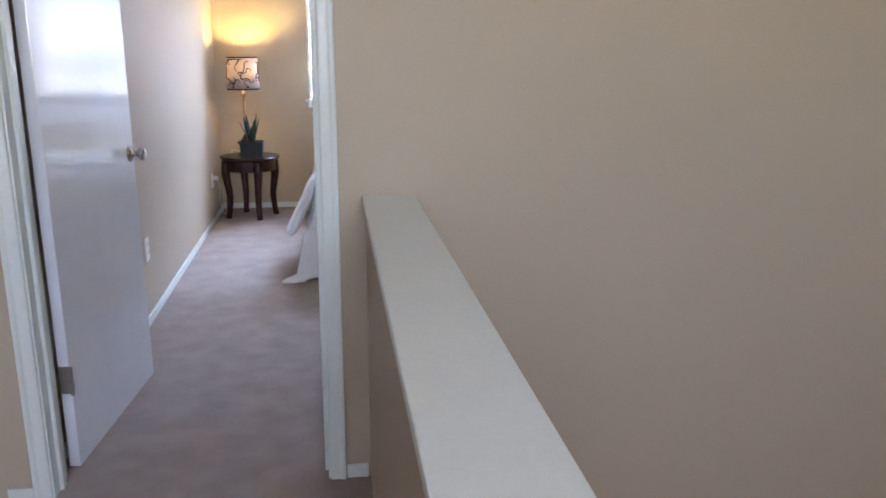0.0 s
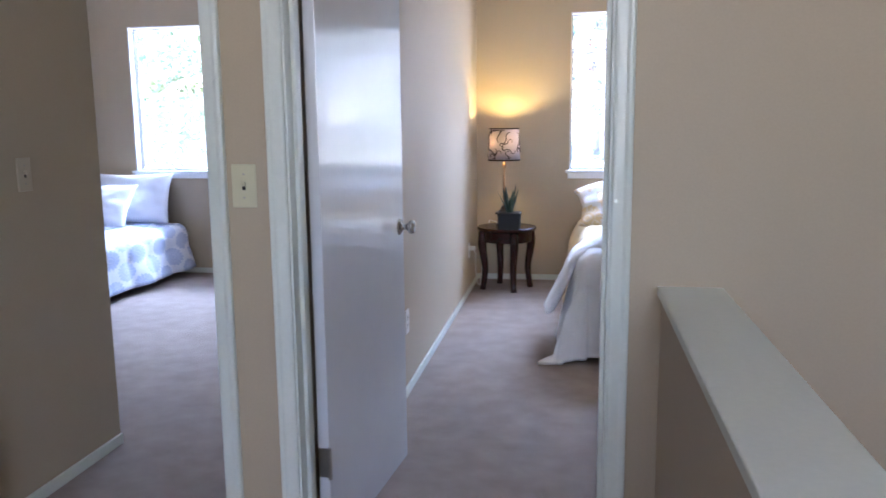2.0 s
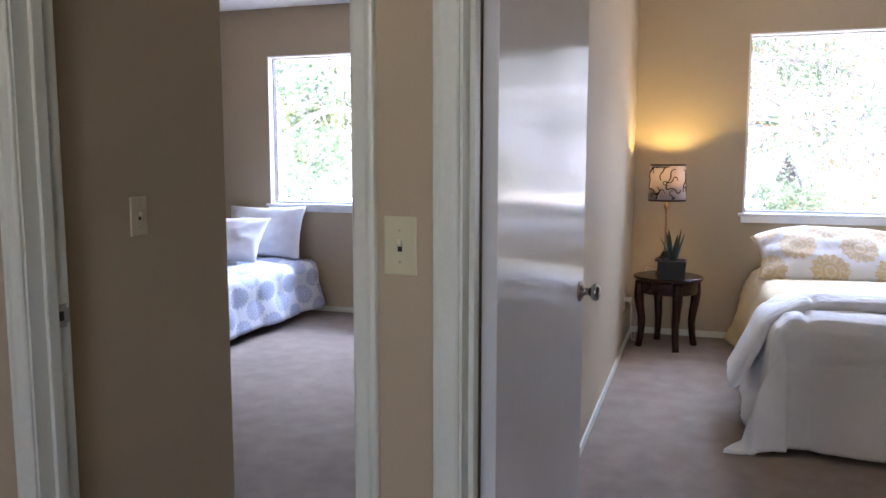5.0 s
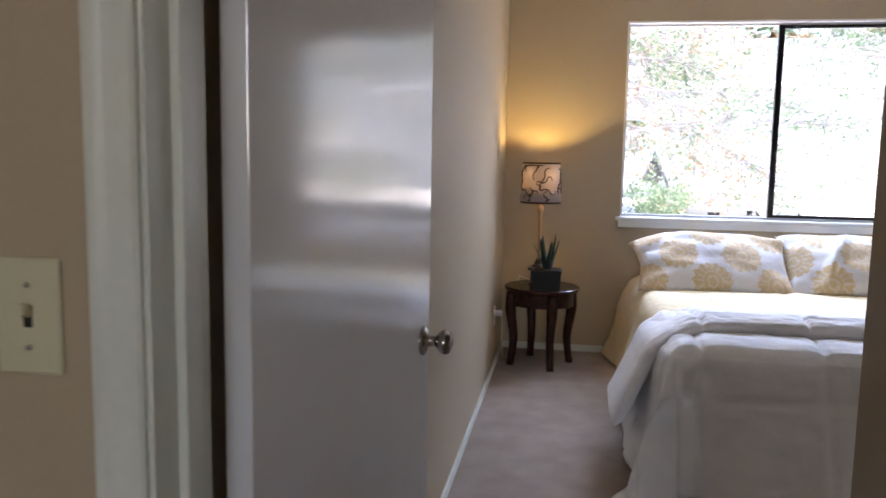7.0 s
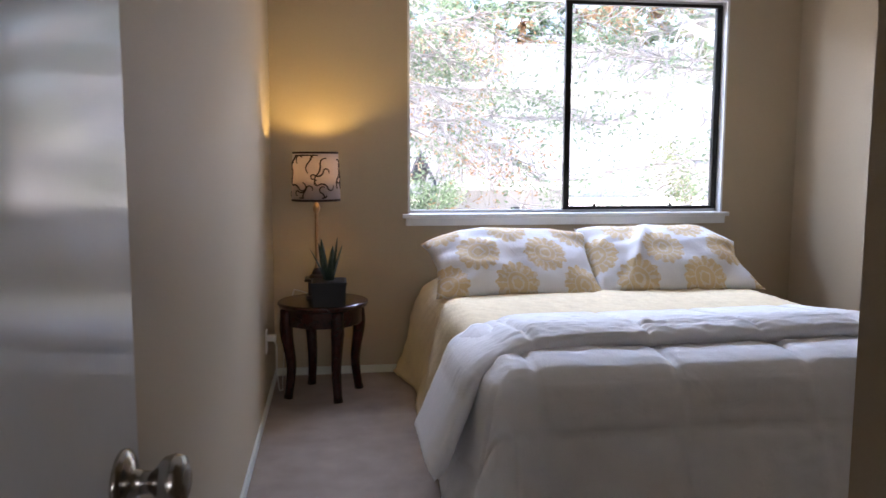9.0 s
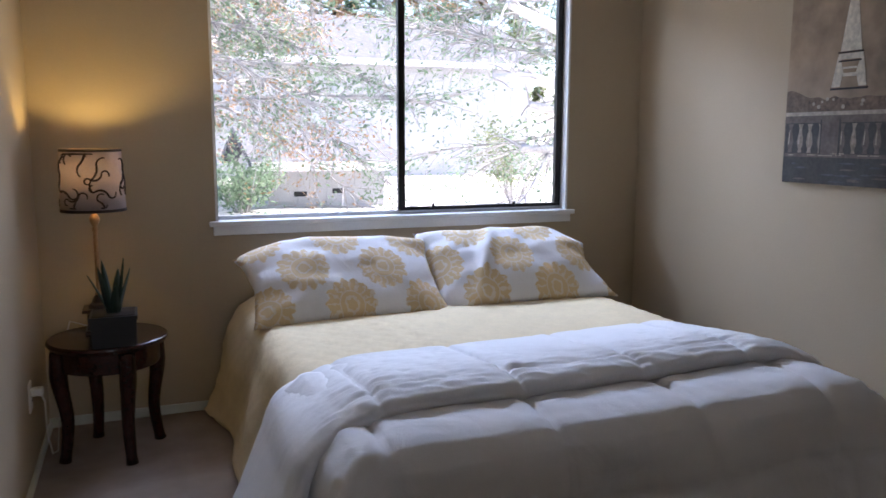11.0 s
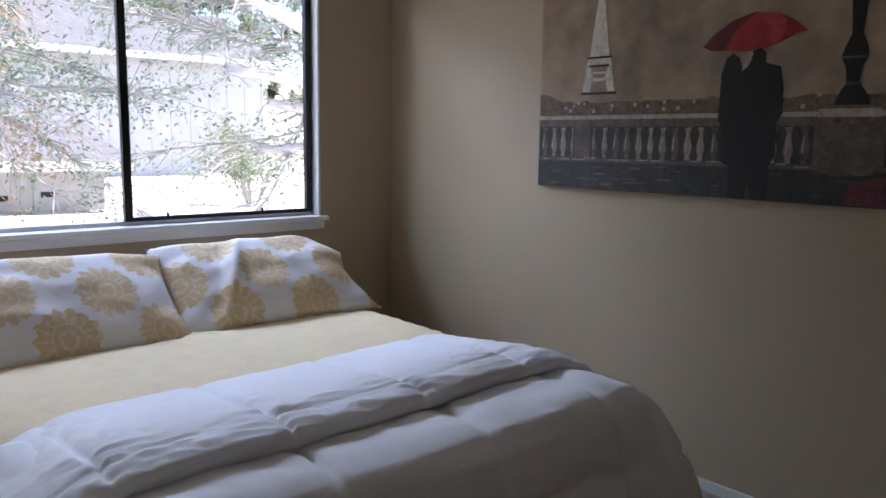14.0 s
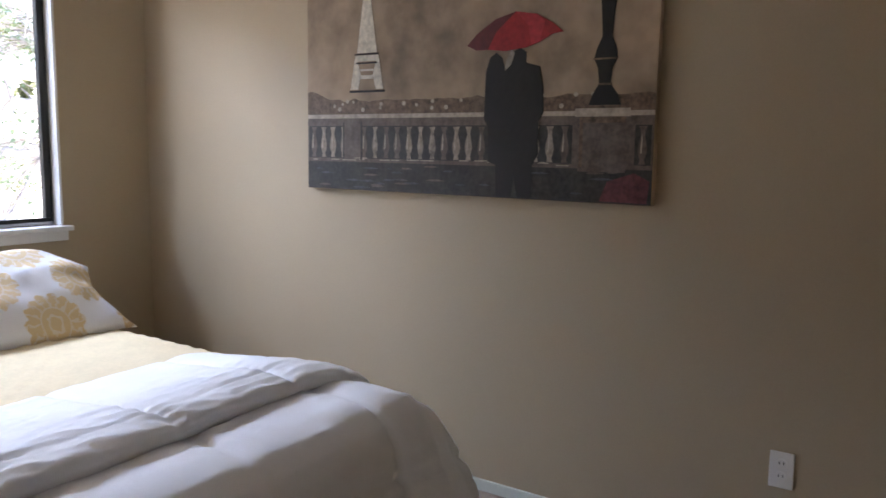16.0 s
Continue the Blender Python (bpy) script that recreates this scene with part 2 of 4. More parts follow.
def solid(name, boxes, material, label, category, kind="structure", bevel=0.0):
    bm = bmesh.new()
    for b in boxes:
        box(bm, *b, bevel=bevel)
    return tagged(link_mesh(name, bm, material), label, category, kind=kind)


def thing(name, label, category, at=(0, 0, 0), group="", kind=""):
    ob = new(name)
    ob.location = at
    return tagged(ob, label, category, group, kind)


# ---- plan ----
HY0, HY1 = 2.482, 2.600          # wall between the landing and the bedrooms
XL, XR, YB = -0.855, 2.270, 7.010  # bedroom walls
CEILING = 2.56
W2L, W2R = -4.65, -0.975
STAIR_L = 0.245


def wall_x(name, y0, y1, x0, x1, z0, z1, holes, label, material=WALL):
    """A wall along x with openings (x0, x1, z0, z1) through it."""
    out, x = [], x0
    for a, b, c, d in sorted(holes):
        out.append((x, a, y0, y1, z0, z1))
        if c > z0:
            out.append((a, b, y0, y1, z0, c))
        if d < z1:
            out.append((a, b, y0, y1, d, z1))
        x = b
    out.append((x, x1, y0, y1, z0, z1))
    return solid(name, out, material, label, "wall")


D1, D2, D3 = (-0.824, 0.014), (-1.864, -1.008), (-2.900, -2.064)
WZ0, WZ1 = 0.915, 2.165
WIN1, WIN2 = (-0.097, 1.808), (-3.925, -2.040)
wall_x("wall_landing", HY0, HY1, -3.4, STAIR_L, -0.2, CEILING, [(*D1, -0.2, 2.05), (*D2, -0.2, 2.05), (*D3, -0.2, 2.05)], "tan painted wall with the bedroom doorways")
solid("wall_stairwell", [(STAIR_L, 3.4, HY0, HY1, -2.8, CEILING)], WALL, "tall tan painted stairwell wall", "wall")
wall_x("wall_north", YB, YB + 0.15, -4.8, 2.42, -0.2, CEILING, [(*WIN1, WZ0, WZ1), (*WIN2, WZ0, WZ1)], "tan painted outer wall with two windows")
solid("wall_west", [(W2R, XL, HY1, YB, -0.2, CEILING)], WALL, "tan painted wall beside the nightstand", "wall")
solid("wall_east", [(XR, XR + 0.15, HY1, YB, -0.2, CEILING)], WALL, "tan painted wall with the canvas", "wall")
solid("wall_closet", [(0.218, 0.338, HY1, 3.615, 0, CEILING), (0.338, XR, 3.495, 3.615, 0, CEILING)], WALL, "tan painted closet wall with an outer corner", "wall")
solid("wall_second_closet", [(-2.025, -1.905, HY1, 3.36, 0, CEILING), (W2L, -2.025, 3.24, 3.36, 0, CEILING)], WALL, "tan painted closet wall in the second bedroom", "wall")
solid("wall_second_west", [(W2L - 0.15, W2L, 3.24, YB, -0.2, CEILING)], WALL, "tan painted side wall of the second bedroom", "wall")
solid("wall_landing_west", [(-3.52, -3.4, -2.35, HY1, -0.2, CEILING)], WALL, "tan painted end wall of the landing", "wall")
wall_x("wall_landing_back", -2.35, -2.2, -3.4, 3.4, -2.8, CEILING, [(-0.5, 0.9, 1.15, 2.35)], "tan painted back wall with an added, unseen window")
solid("wall_stair_east", [(3.4, 3.52, -2.35, HY1, -2.8, CEILING)], WALL, "tan painted outer stairwell wall", "wall")
solid("ceiling", [(-4.8, 3.52, -2.35, YB + 0.15, CEILING, CEILING + 0.12)], CEIL, "white textured ceiling", "ceiling")
solid("floor", [(-3.4, 0.125, -2.2, HY1, -0.2, 0), (-4.65, XR, HY1, YB, -0.2, 0)], CARPET, "beige cut-pile carpet floor", "floor")
solid("stairwell_floor", [(0.125, 3.4, -2.2, HY0, -2.9, -2.8)], CARPET, "beige carpet at the foot of the stairs", "floor")

# half wall beside the stairwell, with its painted cap
half = thing("half_wall", "tan half wall with a flat off-white painted cap", "half wall", (0.115, HY0, 0), kind="structure")
half.rotation_euler = (0, 0, radians(-0.7))
part("wall_body", box(bmesh.new(), 0.010, 0.142, -4.0, 0.004, -2.8, 0.864), WALL, half)
part("cap", box(bmesh.new(), 0.0, 0.152, -4.0, 0.003, 0.864, 0.886, 0.003), TRIM, half, "flat off-white painted cap")


# ---- trim ----
def baseboard(name, x0, x1, y0, y1):
    return solid(name, [(x0, x1, y0, y1, 0, 0.045)], TRIM, "low off-white painted baseboard", "baseboard", bevel=0.003)


baseboard("baseboard_west", XL, XL + 0.011, HY1, YB - 0.011)
baseboard("baseboard_north", XL, XR, YB - 0.011, YB)
baseboard("baseboard_east", XR - 0.011, XR, 3.615, YB - 0.011)
baseboard("baseboard_closet", 0.207, 0.218, HY1 + 0.02, 3.615)
baseboard("baseboard_second_north", W2L, W2R, YB - 0.011, YB)
baseboard("baseboard_second_closet", -1.905, -1.894, HY1 + 0.02, 3.36)
baseboard("baseboard_landing", 0.052, 0.118, HY0 - 0.011, HY0)
baseboard("baseboard_landing_mid", -0.930, -0.858, HY0 - 0.011, HY0)


def casing_leg(bm, x_in, side, y_face, out, z1):
    """Upright moulded casing with an eased inner edge and a rounded outer bead; side +1 grows to +x."""
    prof = ((0.0, 0.0), (0.0, 0.007), (0.004, 0.0105), (0.010, 0.0115), (0.028, 0.0120), (0.032, 0.0135), (0.036, 0.0160), (0.041, 0.0165), (0.046, 0.0150), (0.048, 0.0115), (0.048, 0.0))
    ends = [[bm.verts.new((x_in + side * a, y_face + out * d, z)) for a, d in prof] for z in (0, z1)]
    n = len(prof)
    for i in range(n):
        bm.faces.new((ends[0][i], ends[0][(i + 1) % n], ends[1][(i + 1) % n], ends[1][i]))
    bm.faces.new(ends[0])
    bm.faces.new(list(reversed(ends[1])))


def doorway(name, hole, label):
    x0, x1 = hole
    root = thing(name, label, "door frame", kind="structure")
    bm = bmesh.new()
    box(bm, x0, x0 + 0.019, HY0 + 0.001, HY1 - 0.001, 0, 2.031)
    part("jamb", bm, TRIM, root)
    part("jamb", box(bmesh.new(), x1 - 0.019, x1, HY0 + 0.001, HY1 - 0.001, 0, 2.031), TRIM, root)
    part("head_jamb", box(bmesh.new(), x0, x1, HY0 + 0.001, HY1 - 0.001, 2.031, 2.05), TRIM, root)
    for x_in, side in ((x0 + 0.014, -1), (x1 - 0.014, 1)):
        for y_face, out in ((HY0, -1), (HY1, 1)):
            bm = bmesh.new()
            casing_leg(bm, x_in, side, y_face, out, 2.084)
            part("casing", bm, TRIM, root)
    for y0, y1 in ((HY0 - 0.016, HY0), (HY1, HY1 + 0.016)):
        part("head_casing", box(bmesh.new(), x0 + 0.014, x1 - 0.014, y0, y1, 2.036, 2.084, 0.003), TRIM, root)
    for xa, xb in ((x0 + 0.019, x0 + 0.030), (x1 - 0.030, x1 - 0.019)):
        part("door_stop", box(bmesh.new(), xa, xb, HY0 + 0.045, HY0 + 0.078, 0, 2.031, 0.002), TRIM, root)
    return root


frame_1 = doorway("door_frame_1", D1, "off-white painted moulded door frame of the main bedroom")
frame_2 = doorway("door_frame_2", D2, "off-white painted moulded door frame of the second bedroom")
frame_3 = doorway("door_frame_3", D3, "off-white painted moulded door frame at the landing's end")
strike = bmesh.new()
box(strike, D2[0] + 0.019, D2[0] + 0.0205, HY1 - 0.045, HY1 - 0.008, 0.885, 0.942)
box(strike, D2[0] + 0.0190, D2[0] + 0.0225, HY1 - 0.012, HY1 - 0.004, 0.895, 0.932)
plate = part("strike_plate", strike, STEEL, frame_2, "worn steel strike plate")
part("latch_hole", box(bmesh.new(), D2[0] + 0.0203, D2[0] + 0.0212, HY1 - 0.036, HY1 - 0.018, 0.902, 0.925), DARK, plate)

# ---- bedroom door, open against the west wall ----
door = thing("door_1", "open flat white gloss-painted bedroom door", "door", (-0.781, 2.653, 0), kind="structure")
door.rotation_euler = (0, 0, radians(-5.7))
part("door_leaf", box(bmesh.new(), -0.035, 0.0, 0.0, 0.742, 0.007, 2.035, 0.002), DOORP, door)
for sx in (1, -1):
    knob = bmesh.new()
    prof = [(0.001, 0.0), (0.033, 0.0), (0.033, 0.004), (0.026, 0.009), (0.013, 0.013), (0.011, 0.030), (0.016, 0.036), (0.025, 0.044), (0.028, 0.054), (0.025, 0.063), (0.014, 0.068), (0.001, 0.069)]
    lathe(knob, [(r * 0.92, z * 0.88) for r, z in prof], 28)
    bmesh.ops.transform(knob, matrix=Matrix.Translation((0 if sx > 0 else -0.035, 0.696, 0.912)) @ Matrix.Rotation(radians(90 * sx), 4, "Y"), verts=knob.verts)
    part("door_knob", knob, NICKEL, door, "polished nickel door knob", smooth=True)
for z in (0.30, 1.80):
    h = bmesh.new()
    box(h, -0.0335, -0.002, -0.0015, 0.0, z - 0.045, z + 0.045)
    lathe(h, [(0.006, z - 0.047), (0.006, z + 0.047)], 12, 0.004, -0.006)
    part("hinge", h, STEEL, door, "dull steel butt hinge")

leaf3 = thing("door_3", "closed flat white painted door", "door", kind="structure")
part("door_leaf", box(bmesh.new(), D3[0] + 0.021, D3[1] - 0.021, HY0 + 0.080, HY1 - 0.003, 0.014, 2.029), DOORP, leaf3)


# ---- switches and outlets (built facing -y, then turned) ----
def switch_plate(name, at, turn, label, material):
    root = thing(name, label, "light switch", at)
    root.rotation_euler = (0, 0, turn)
    part("cover_plate", box(bmesh.new(), -0.0335, 0.0335, -0.006, 0, -0.056, 0.056, 0.003), material, root)
    part("toggle_slot", box(bmesh.new(), -0.0045, 0.0045, -0.0066, -0.005, -0.0105, 0.0105), DARK, root, "dark toggle slot")
    tg = box(bmesh.new(), -0.0038, 0.0038, -0.017, -0.005, -0.003, 0.009, 0.0015)
    bmesh.ops.transform(tg, matrix=Matrix.Rotation(radians(-18), 4, "X"), verts=tg.verts)
    part("toggle", tg, material, root)
    for z in (-0.030, 0.030):
        sc = bmesh.new()
        lathe(sc, [(0.003, 0), (0.0028, 0.0012), (0.001, 0.0016)], 10)
        bmesh.ops.transform(sc, matrix=Matrix.Translation((0, -0.0058, z)) @ Matrix.Rotation(radians(90), 4, "X"), verts=sc.verts)
        part("screw", sc, STEEL, root)
    return root


def outlet_plate(name, at, turn, label):
    root = thing(name, label, "wall outlet", at)
    root.rotation_euler = (0, 0, turn)
    part("cover_plate", box(bmesh.new(), -0.035, 0.035, -0.006, 0, -0.057, 0.057, 0.003), PLATE_W, root)
    for z in (-0.020, 0.020):
        bm = bmesh.new()
        lathe(bm, [(0.016, 0), (0.016, 0.002), (0.0155, 0.0025)], 20)
        bmesh.ops.transform(bm, matrix=Matrix.Translation((0, -0.0055, z)) @ Matrix.Rotation(radians(90), 4, "X"), verts=bm.verts)
        sock = part("socket", bm, PLATE_W, root)
        for dx in (-0.006, 0.006):
            part("slot", box(bmesh.new(), dx - 0.0012, dx + 0.0012, -0.0088, -0.0075, z - 0.001, z + 0.008), DARK, sock)
    return root


switch_plate("light_switch", (-0.926, HY0, 1.127), 0, "ivory toggle switch plate on the landing wall", PLATE)
switch_plate("light_switch", (-1.905, 2.930, 1.129), radians(90), "dull tan switch plate on the closet wall", mat("tan_plastic", (0.57, 0.49, 0.35), 0.4, vary=0.02, bump=0.0))
outlet_plate("wall_outlet", (XR, 3.978, 0.345), radians(-90), "white duplex outlet low on the wall")
outlet_plate("wall_outlet", (XL, 4.105, 0.357), radians(90), "white duplex outlet behind the open door")
outlet_plate("wall_outlet", (XL, 6.44, 0.33), radians(90), "white duplex outlet beside the nightstand")


# ---- windows ----
def slider_window(name, x0, x1, label):
    root = thing(name, label, "window", kind="structure")
    z0, z1, mid = WZ0, WZ1, (x0 + x1) / 2 - 0.005
    # painted reveal, stool and apron
    part("window_liner", box(bmesh.new(), x0, x0 + 0.012, YB - 0.002, YB + 0.06, z0, z1), WHITE, root)
    part("window_liner", box(bmesh.new(), x1 - 0.012, x1, YB - 0.002, YB + 0.06, z0, z1), WHITE, root)
    part("window_liner", box(bmesh.new(), x0 + 0.012, x1 - 0.012, YB - 0.002, YB + 0.06, z1 - 0.012, z1), WHITE, root)
    part("window_sill", box(bmesh.new(), x0 - 0.030, x1 + 0.035, YB - 0.032, YB + 0.06, z0 - 0.022, z0 + 0.002, 0.005), WHITE, root, "white painted wooden stool")
    part("apron", box(bmesh.new(), x0 - 0.012, x1 + 0.016, YB - 0.014, YB, z0 - 0.066, z0 - 0.022, 0.003), WHITE, root)
    y0, y1 = YB + 0.060, YB + 0.110
    a, b, c, d = x0 + 0.004, x1 - 0.004, z0 + 0.003, z1 - 0.004
    part("window_frame", box(bmesh.new(), a, b, y0, y1, c, c + 0.016), ALU, root)
    part("window_frame", box(bmesh.new(), a, b, y0, y1, d - 0.020, d), ALU, root)
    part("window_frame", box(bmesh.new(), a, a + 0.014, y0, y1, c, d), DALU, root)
    part("window_frame", box(bmesh.new(), b - 0.022, b, y0 + 0.002, y1, c, d), BRONZE, root)
    # the sliding sash, dark, in front of the fixed pane
    s0, s1, yb0, yb1 = mid - 0.020, b - 0.022, y0 - 0.012, y0 + 0.018
    sash = part("sash", box(bmesh.new(), s0, s0 + 0.036, yb0, yb1, c + 0.016, d - 0.020, 0.002), BRONZE, root, "dark bronze sliding sash")
    part("rail", box(bmesh.new(), s0 + 0.036, s1, yb0, yb1, c + 0.016, c + 0.034, 0.002), BRONZE, sash)
    part("rail", box(bmesh.new(), s0 + 0.036, s1, yb0, yb1, d - 0.040, d - 0.020, 0.002), BRONZE, sash)
    part("stile", box(bmesh.new(), s1 - 0.026, s1, yb0, yb1, c + 0.034, d - 0.040, 0.002), BRONZE, sash)
    for k in (0.20, 0.70):
        x = s0 + k * (s1 - s0)
        lt = bmesh.new()
        box(lt, x - 0.006, x + 0.006, yb0 - 0.010, yb0, c + 0.020, c + 0.050, 0.002)
        box(lt, x - 0.016, x + 0.016, yb0 - 0.006, yb0, c + 0.018, c + 0.028, 0.002)
        part("latch", lt, BRONZE, sash)
    for p0, p1, y in ((a + 0.014, mid, y0 + 0.034), (s0 + 0.034, s1 - 0.024, y0 + 0.004)):
        g = part("pane", box(bmesh.new(), p0, p1, y, y + 0.004, c + 0.015, d - 0.019), GLASS, root)
        g.visible_shadow = False
    return root


slider_window("window_1", *WIN1, "two-pane sliding window with a dark sash and white sill")
slider_window("window_2", *WIN2, "sliding window with white reveal in the second bedroom")
# invented window, never in view, that houses the landing's fill lamp
sw = thing("added_window", "unseen white-framed window added to light the landing", "window", kind="structure")
for b in ((-0.5, -0.46, -2.33, -2.22, 1.15, 2.35), (0.86, 0.9, -2.33, -2.22, 1.15, 2.35), (-0.46, 0.86, -2.33, -2.22, 1.15, 1.19), (-0.46, 0.86, -2.33, -2.22, 2.31, 2.35)):
    part("window_frame", box(bmesh.new(), *b), WHITE, sw)

# ---- beds ----
def ease(a):
    return a * a * (3 - 2 * a)


def seam_dip(X, Y, px, py, ox, oy):
    """Quilting: the cloth dips along stitched lines."""
    dx = abs(((X - ox) / px + 0.5) % 1.0 - 0.5) * px
    dy = abs(((Y - oy) / py + 0.5) % 1.0 - 0.5) * py
    return -0.020 * math.exp(-dx / 0.035) - 0.020 * math.exp(-dy / 0.035) - 0.012 * math.exp(-math.hypot(dx, dy) / 0.05)


def drape(x0, x1, y0, y1, top, dl, dr, df, flare=0.22, step=0.022, puff=None, wave=0.03, floor=0.012, rnd=0.07, hem=None, seed=0.0, flare_out=None):
    """A cloth laid over a bed: top from (x0, y0) to (x1, y1), hanging dl, dr and df over the west, east and foot edges."""
    bm = bmesh.new()
    uvl = bm.loops.layers.uv.new("uv")
    nx, ny = int((x1 - x0 + dl + dr) / step), int((y1 - y0 + df) / step)
    grid, where = [], {}
    for j in range(ny + 1):
        row = []
        Y = y0 - df + (y1 - y0 + df) * j / ny
        for i in range(nx + 1):
            X = x0 - dl + (x1 - x0 + dl + dr) * i / nx
            ax, ay = (X - x0 if X < x0 else X - x1 if X > x1 else 0.0), (Y - y0 if Y < y0 else 0.0)
            # the cloth's corners are drawn in, so that they hang little lower than its sides
            d = (abs(ax) ** 3.2 + abs(ay) ** 3.2) ** 0.3125
            h = math.hypot(ax, ay)
            bx, by = min(max(X, x0), x1), max(Y, y0)
            n = noise.noise((X * 2.2 + seed, Y * 2.2, 1.7)) * 0.5 + noise.noise((X * 6 + seed, Y * 5, 4.1)) * 0.22
            lift = (puff(X, Y) if puff else 0.0) + 0.010 * n + 0.004 * noise.noise((X * 18, Y * 14 + seed, 2.0))
            if d == 0:
                e = min(X - x0, x1 - X, Y - y0 + (0.0 if df else 9.0))
                round_off = -0.022 * max(0.0, 1 - e / rnd) ** 2
                p = Vector((bx, by, top + lift + round_off))
            else:
                ux, uy = ax / h, ay / h
                # the hanging cloth swings out in soft folds
                along = (Y if abs(ax) > abs(ay) else X) * 9.0 + seed
                a = math.atan2(uy, ux)
                fold = wave * min(1.0, d / 0.3) * (math.sin(along + 1.3 * noise.noise((X * 1.5, Y * 1.5, seed))) * 0.5 + 1.2 * noise.noise((X * 3.1, Y * 3.1, seed + 3)))
                if ax and ay:
                    fold += 0.05 * min(1.0, d / 0.35) * math.cos((a - math.atan2(-1, ux)) * 4.0)
                c = min(d, 0.09)
                out = 0.035 * math.sin(c / 0.09 * math.pi / 2) + max(0.0, d - 0.05) * (flare + ((flare_out or flare) - flare) * (uy * uy if ax < 0 else 1.0) + (hem(Y) if hem and ax < 0 else 0.0)) + fold
                drop = 0.022 + (d - 0.02 if d > 0.04 else d * 0.5) * 0.965
                z = top - drop
                if z < floor:
                    out += (floor - z) * 0.8
                    z = floor + 0.012 * abs(noise.noise((X * 9, Y * 9, 8.8)))
                p = Vector((bx + ux * (out + lift * 0.8), by + uy * (out + lift * 0.8), z))
            v = bm.verts.new(p)
            where[v] = (X, Y)
            row.append(v)
        grid.append(row)
    for j in range(ny):
        for i in range(nx):
            f = bm.faces.new((grid[j][i], grid[j][i + 1], grid[j + 1][i + 1], grid[j + 1][i]))
            for lp in f.loops:
                lp[uvl].uv = where[lp.vert]
    return bm


def thicken(ob, t, levels=0):
    m = ob.modifiers.new("thickness", "SOLIDIFY")
    m.thickness, m.offset = t, -1
    if levels:
        s = ob.modifiers.new("soft", "SUBSURF")
        s.levels = s.render_levels = levels
    return ob


def pillow(name, w, h, t, material, m, label, seed, group="", crease=0.0, droop=(0.0, 0.0), reach=0.0, tip=0.0):
    """A plump pillow with drawn-out corners, lying in its own x-z plane."""
    bm = bmesh.new()
    uvl = bm.loops.layers.uv.new("uv")
    N, M = 34, 26
    sides, where = [], {}
    for s in (1, -1):
        g = []
        for j in range(M + 1):
            row = []
            for i in range(N + 1):
                u, v = 2 * i / N - 1, 2 * j / M - 1
                if s < 0 and (i in (0, N) or j in (0, M)):
                    row.append(sides[0][j][i])
                    continue
                edge_in = 1 - 0.07 * (1 - v * v) * abs(u) ** 3
                edge_in_v = 1 - 0.08 * (1 - u * u) * abs(v) ** 3
                x, z = u * w / 2 * edge_in, v * h / 2 * edge_in_v
                x += reach * max(0.0, u) ** 4 * max(0.0, -v) ** 2 - tip * max(0.0, -u) ** 4 * max(0.0, v + 0.2)
                z -= (droop[0] if u < 0 else droop[1]) * abs(u) ** 3.5 * max(0.0, v + 0.3)
                body = max(0.0, (1 - abs(u) ** 2.6)) ** 0.55 * max(0.0, (1 - abs(v) ** 2.6)) ** 0.55
                n = 0.014 * noise.noise((u * 1.7 + seed, v * 1.7, s)) + 0.006 * noise.noise((u * 6 + seed, v * 5, s * 2.0))
                pull = 0.010 * math.sin((u - v) * 9 + seed) * abs(u * v)
                cr = crease * math.exp(-((u + 0.35 - 0.25 * v) / 0.07) ** 2) * (1 - v * v)
                y = -s * (t / 2 * body + (n + pull) * body ** 0.3 + cr * 0.03)
                ve = bm.verts.new((x, y + 0.012 * noise.noise((u * 3, v * 3, seed)), z))
                where[ve] = (x, z)
                row.append(ve)
            g.append(row)
        sides.append(g)
        for j in range(M):
            for i in range(N):
                f = bm.faces.new((g[j][i], g[j][i + 1], g[j + 1][i + 1], g[j + 1][i]))
                for lp in f.loops:
                    lp[uvl].uv = where[lp.vert]
    ob = tagged(link_mesh(name, bm, material, True), label, "pillow", group)
    ob.matrix_world = m
    return ob


def comforter_puff(X, Y):
    dx = abs(((X - 0.10) / 0.46 + 0.5) % 1.0 - 0.5) * 0.46
    dy = abs(((Y - 4.72) / 0.46 + 0.5) % 1.0 - 0.5) * 0.46
    tuft = math.exp(-math.hypot(dx, dy) / 0.09)
    ridge = (1 - abs(noise.noise((X * 3.4 + 2, Y * 8 + X * 2, 6)))) ** 7
    gathers = (abs(noise.noise((X * 9 + Y * 12, Y * 24 - X * 6, 4))) - 0.25)
    return 0.024 - 0.022 * math.exp(-dx / 0.014) - 0.022 * math.exp(-dy / 0.014) + 0.045 * tuft * gathers - 0.004 * ridge


BX0, BX1, BY0 = 0.02, 1.645, 4.90
bed = thing("bed", "queen bed made up with mattress and dark box spring", "bed", (0.81, 5.92, 0))
def bed_part(name, b, material, bevel, label=""):
    bm = box(bmesh.new(), *b, bevel=bevel)
    bmesh.ops.translate(bm, vec=(-0.81, -5.92, 0), verts=bm.verts)
    return part(name, bm, material, bed, label)


